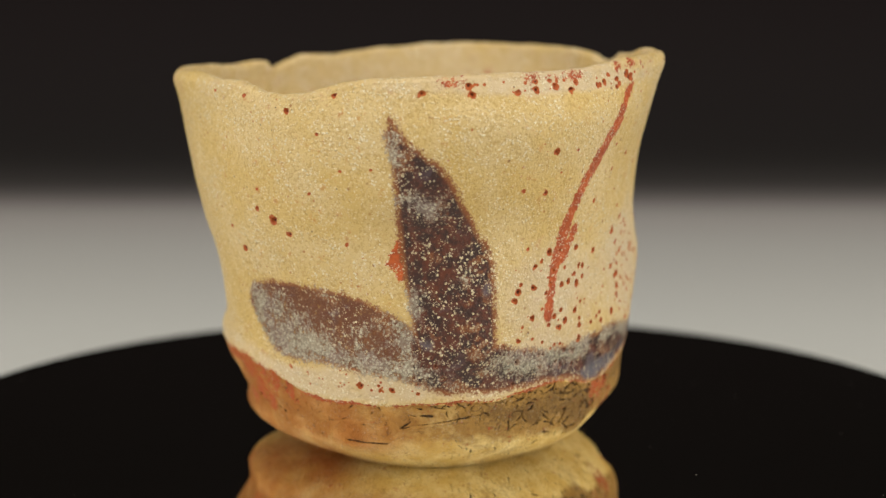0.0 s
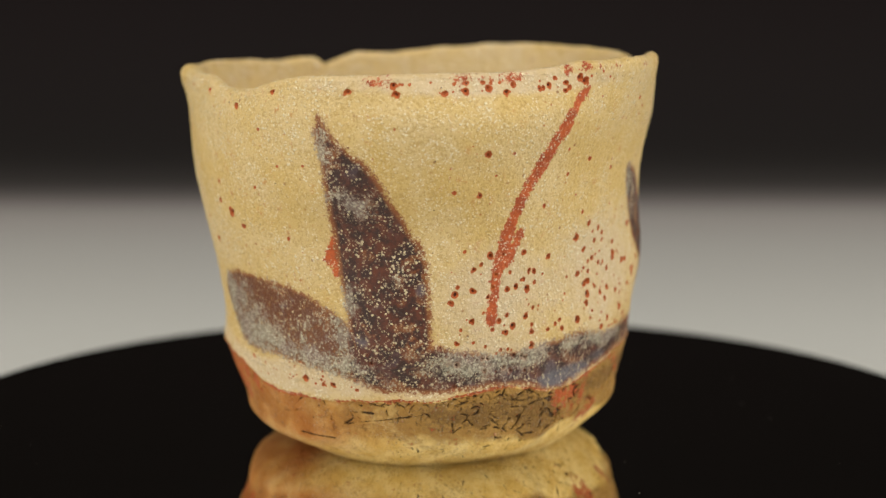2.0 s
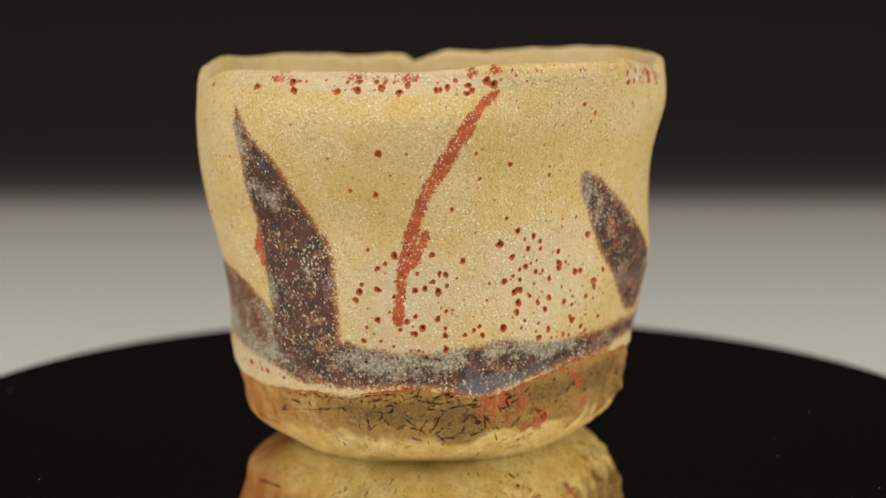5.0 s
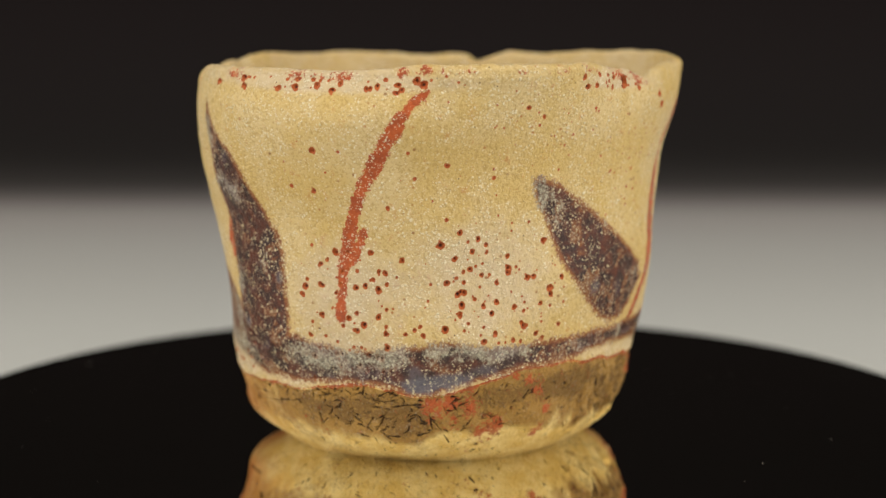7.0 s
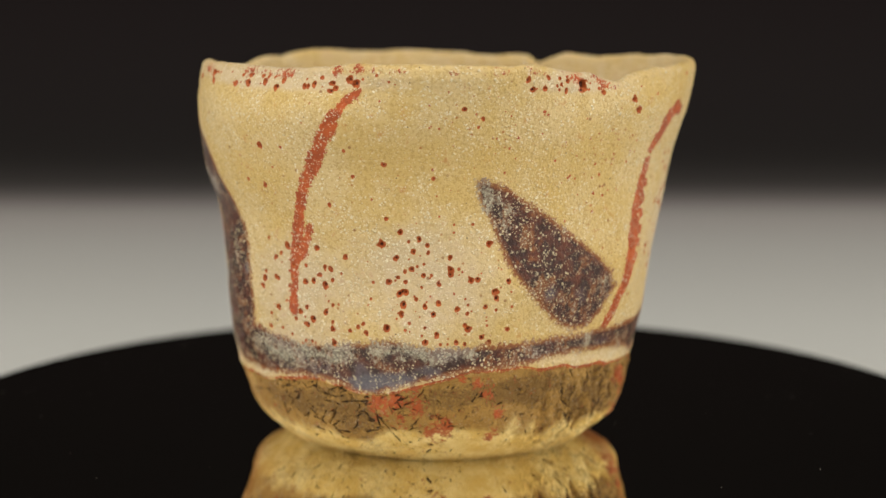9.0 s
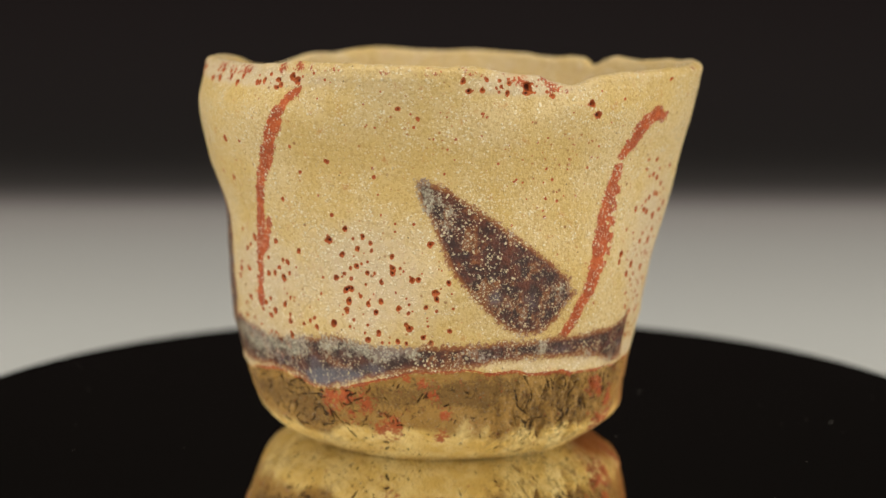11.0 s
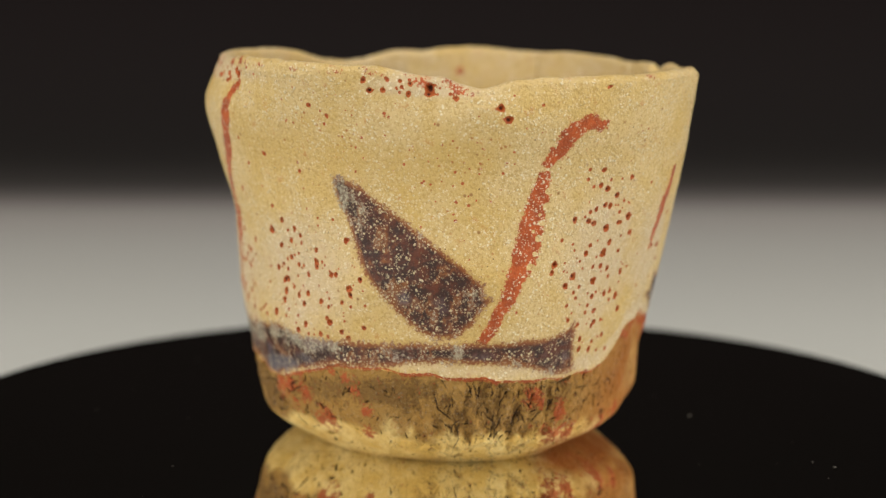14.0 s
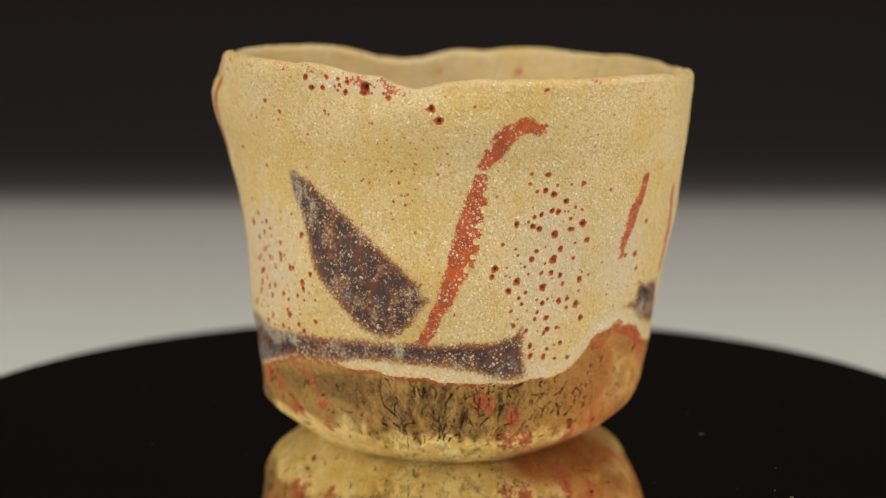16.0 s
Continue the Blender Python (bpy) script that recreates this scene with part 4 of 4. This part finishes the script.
    labels = {"painted_band": "dark iron-brown painted ground line", "painted_leaf": "dark maroon and grey brushed leaf", "red_stroke": "rust-red brush stroke", "bare_foot": "unglazed cracked ochre clay foot", "rim": "uneven rounded cream rim", "inner_wall": "smooth cream glazed inside"}
    kind = kind.ravel()
    for n, name in enumerate(names):
        fs = quads[kind == n]
        if not len(fs):
            continue
        used, inv = np.unique(fs.ravel(), return_inverse=True)
        me = bpy.data.meshes.new(name)
        me.vertices.add(len(used))
        me.vertices.foreach_set("co", V[used].astype(np.float32).ravel())
        me.loops.add(len(inv))
        me.loops.foreach_set("vertex_index", inv.astype(np.int32))
        me.polygons.add(len(fs))
        me.polygons.foreach_set("loop_start", np.arange(0, len(inv), 4, dtype=np.int32))
        me.update(calc_edges=True)
        me.polygons.foreach_set("use_smooth", np.ones(len(fs), bool))
        for key, val in colours.items():
            at = me.attributes.new(key, "FLOAT_COLOR", "POINT")
            at.data.foreach_set("color", val[used].astype(np.float32).ravel())
        me.normals_split_custom_set_from_vertices(nrm[used].astype(np.float32))
        me.materials.append(CERAMIC)
        ob = new(name, me)
        ob.parent = cup
        tagged(ob, labels.get(name, ""))
    return cup


# patches of grey veil over the iron, lying leaf's sheen painted in too: degrees, mm, reach, reach, strength
ASH = [(-5, 47, 3.6, 4.2, 0.85), (-6.5, 31, 2.0, 3.0, 0.8), (-11, 56, 1.6, 4.0, 0.6), (-50, 27, 6.0, 7.0, 0.85), (-30, 25, 15.0, 6.0, 0.38), (-30, 20.5, 13.0, 2.0, 0.6), (-40, 22, 5.0, 2.5, 0.5), (-18, 24, 3.0, 3.0, 0.4), (-9, 27, 1.6, 5.0, 0.9), (-8, 18, 6.0, 2.6, 0.6), (5, 35, 3.0, 2.5, 0.35), (18, 20, 6.0, 3.5, 0.75)]
ASH += [(30, 20, 6.0, 2.6, 0.8), (42, 20.5, 5.0, 2.4, 0.7), (60, 21.5, 9.0, 2.0, 0.75), (75, 21.5, 6.0, 1.4, 0.7), (84, 48, 3.5, 4.0, 0.9), (92, 42, 3.0, 5.0, 0.4), (76, 20.5, 6.0, 3.0, 0.35), (103, 21, 3.0, 2.0, 0.6), (118, 21.5, 3.0, 2.0, 0.55), (196, 27, 5.0, 5.0, 0.55), (124, 31, 3.0, 2.5, 0.35), (147, 18, 4.0, 2.5, 0.3)]
# flushes of red on the rim: degrees, reach, strength
RIM_RED = [(1.5, 2.6, 0.9), (20.5, 2.6, 0.85), (26.5, 2.0, 0.7), (33, 2.4, 1.0), (47.5, 1.3, 1.0), (53.5, 1.8, 1.0), (57, 1.5, 0.6), (64, 3.0, 0.5), (76, 3.0, 0.5), (88, 3.0, 0.5), (108.5, 3.0, 1.0), (117.5, 3.5, 1.0), (97, 2.4, 0.7), (70, 2.0, 0.35), (163, 4.0, 0.45), (178, 3.5, 0.5), (222, 2.0, 0.6)]
# fields of small pinholes: degrees, mm, reach, reach, count
PIT_FIELDS = [(30, 66.5, 22.0, 1.6, 14), (30, 31, 10.5, 9.0, 22), (70, 33, 14.0, 11.0, 34), (159, 36, 9.0, 15.0, 40), (110, 66, 9.0, 1.6, 10), (-25, 17, 14.0, 2.4, 24), (30, 20, 13.0, 3.0, 14), (182, 36, 5.0, 10.0, 12)]
# fields of rusty freckles: degrees, mm, spread, spread, count
FRECKLES = [(122, 52, 8.0, 6.0, 90), (80, 57, 7.0, 4.0, 26), (100, 60, 10.0, 3.0, 30), (110, 30, 8.0, 3.0, 16), (147, 27, 4.0, 4.0, 14), (70, 36, 9.0, 7.0, 24), (-30, 20, 9.0, 3.0, 16), (15, 52, 12.0, 8.0, 16), (170, 52, 8.0, 6.0, 16)]
# soft lumps and hollows: degrees, mm, reach, reach, mm out
LUMPS = [(-83, 21, 4.0, 2.0, 0.9), (90, 33, 5.0, 5.0, 0.6), (82, 22, 4.0, 4.0, -0.4), (45, 7, 5.0, 2.2, 0.9), (11, 22, 4.0, 2.5, 0.65), (12, 62.8, 7.0, 3.0, 0.35), (40, 63, 8.0, 3.0, 0.45), (38, 50, 8.0, 6.0, 0.45), (-11, 48, 6.0, 4.0, 0.4), (118, 33, 5.0, 4.0, -0.4), (117, 22, 4.0, 3.0, 0.4)]
LUMPS += [(140, 12.5, 5.0, 3.0, -0.5), (123, 62.4, 6.0, 3.0, 0.5), (-75, 64, 7.0, 3.0, 0.5), (57, 11, 2.5, 2.5, 0.4), (88, 8.5, 5.0, 3.6, 1.4), (121, 8, 6.0, 3.0, 0.6), (205, 8, 8.0, 4.0, 0.8), (68.5, 11.8, 2.6, 2.2, -0.8), (73, 7.7, 2.0, 1.6, 0.5), (-60, 18.5, 4.0, 1.6, 0.5), (-78, 12, 5.0, 4.0, -0.4)]
# fields of short cracks in the clay: degrees, mm, reach, reach, count, lean, fan, shortest, longest
CRACK_FIELDS = [(42, 11, 22, 4.0, 64, 8, 40, 0.8, 2.6), (12, 12.5, 22, 2.2, 46, 30, 60, 0.6, 1.8), (-35, 11, 25, 2.0, 20, 0, 50, 0.4, 1.2), (70, 11, 12, 4.5, 40, 70, 50, 0.6, 1.8), (94, 10, 12, 5.0, 22, 20, 50, 0.5, 1.4), (128, 10.5, 16, 5.5, 75, 92, 22, 1.2, 4.0), (160, 10.5, 16, 5.5, 70, 58, 26, 0.8, 2.6), (195, 12, 20, 7.0, 70, 66, 30, 0.6, 2.0), (60, 3.5, 60, 2.6, 80, 50, 60, 0.3, 1.1), (160, 3.5, 60, 2.6, 70, 70, 40, 0.3, 1.3)]
# brown patches on the upper foot that also deepen its painted shade
STAIN_SHADES = [(35, 11, 12.0, 3.0, 0.55), (18, 11, 8.0, 2.5, 0.35), (66, 12, 8.0, 3.5, 0.45), (48, 9, 5.0, 4.0, 0.35), (88, 14, 9.0, 3.0, 0.5), (103, 14, 7.0, 3.0, 0.55), (128, 12, 9.0, 4.0, 0.4), (150, 12, 8.0, 4.0, 0.35), (170, 13, 8.0, 5.0, 0.25)]
BLUES = [(50, 15.5, 4.0, 1.8, 0.8), (60, 16.5, 5.0, 1.6, 0.8), (70, 18.5, 5.0, 1.5, 0.6), (-28, 23, 6.0, 2.5, 0.35), (-15, 26, 4.0, 3.0, 0.3), (48, 18.5, 4.0, 1.5, 0.5), (24, 16.5, 5.0, 1.6, 0.5), (59.2, 38.6, 0.6, 0.8, 0.9), (164.8, 49.7, 0.5, 0.6, 0.9), (-4, 24, 2.0, 2.0, 0.6), (11, 33, 1.5, 2.0, 0.6), (14, 22, 3.0, 4.0, 0.4), (104, 31, 2.5, 2.5, 0.6), (98, 34, 2.0, 2.0, 0.4), (125, 21, 5.0, 2.0, 0.5), (150, 20, 4.0, 2.0, 0.5), (-1, 51, 1.5, 3.0, 0.4)]
# rust spots on the inside: degrees, mm, reach
INNER_RED = [(168, 62, 1.2), (150, 62, 0.9), (205, 60, 0.8), (-70, 62, 1.4), (-48, 62, 1.2), (-100, 60, 1.0)]
cup = build_cup()


def motions():
    turn = [(t, pose(0, 0, 0, 0, 0, TURN * t)) for t in range(17)]
    walk(disc, turn)
    walk(cup, turn)


motions()
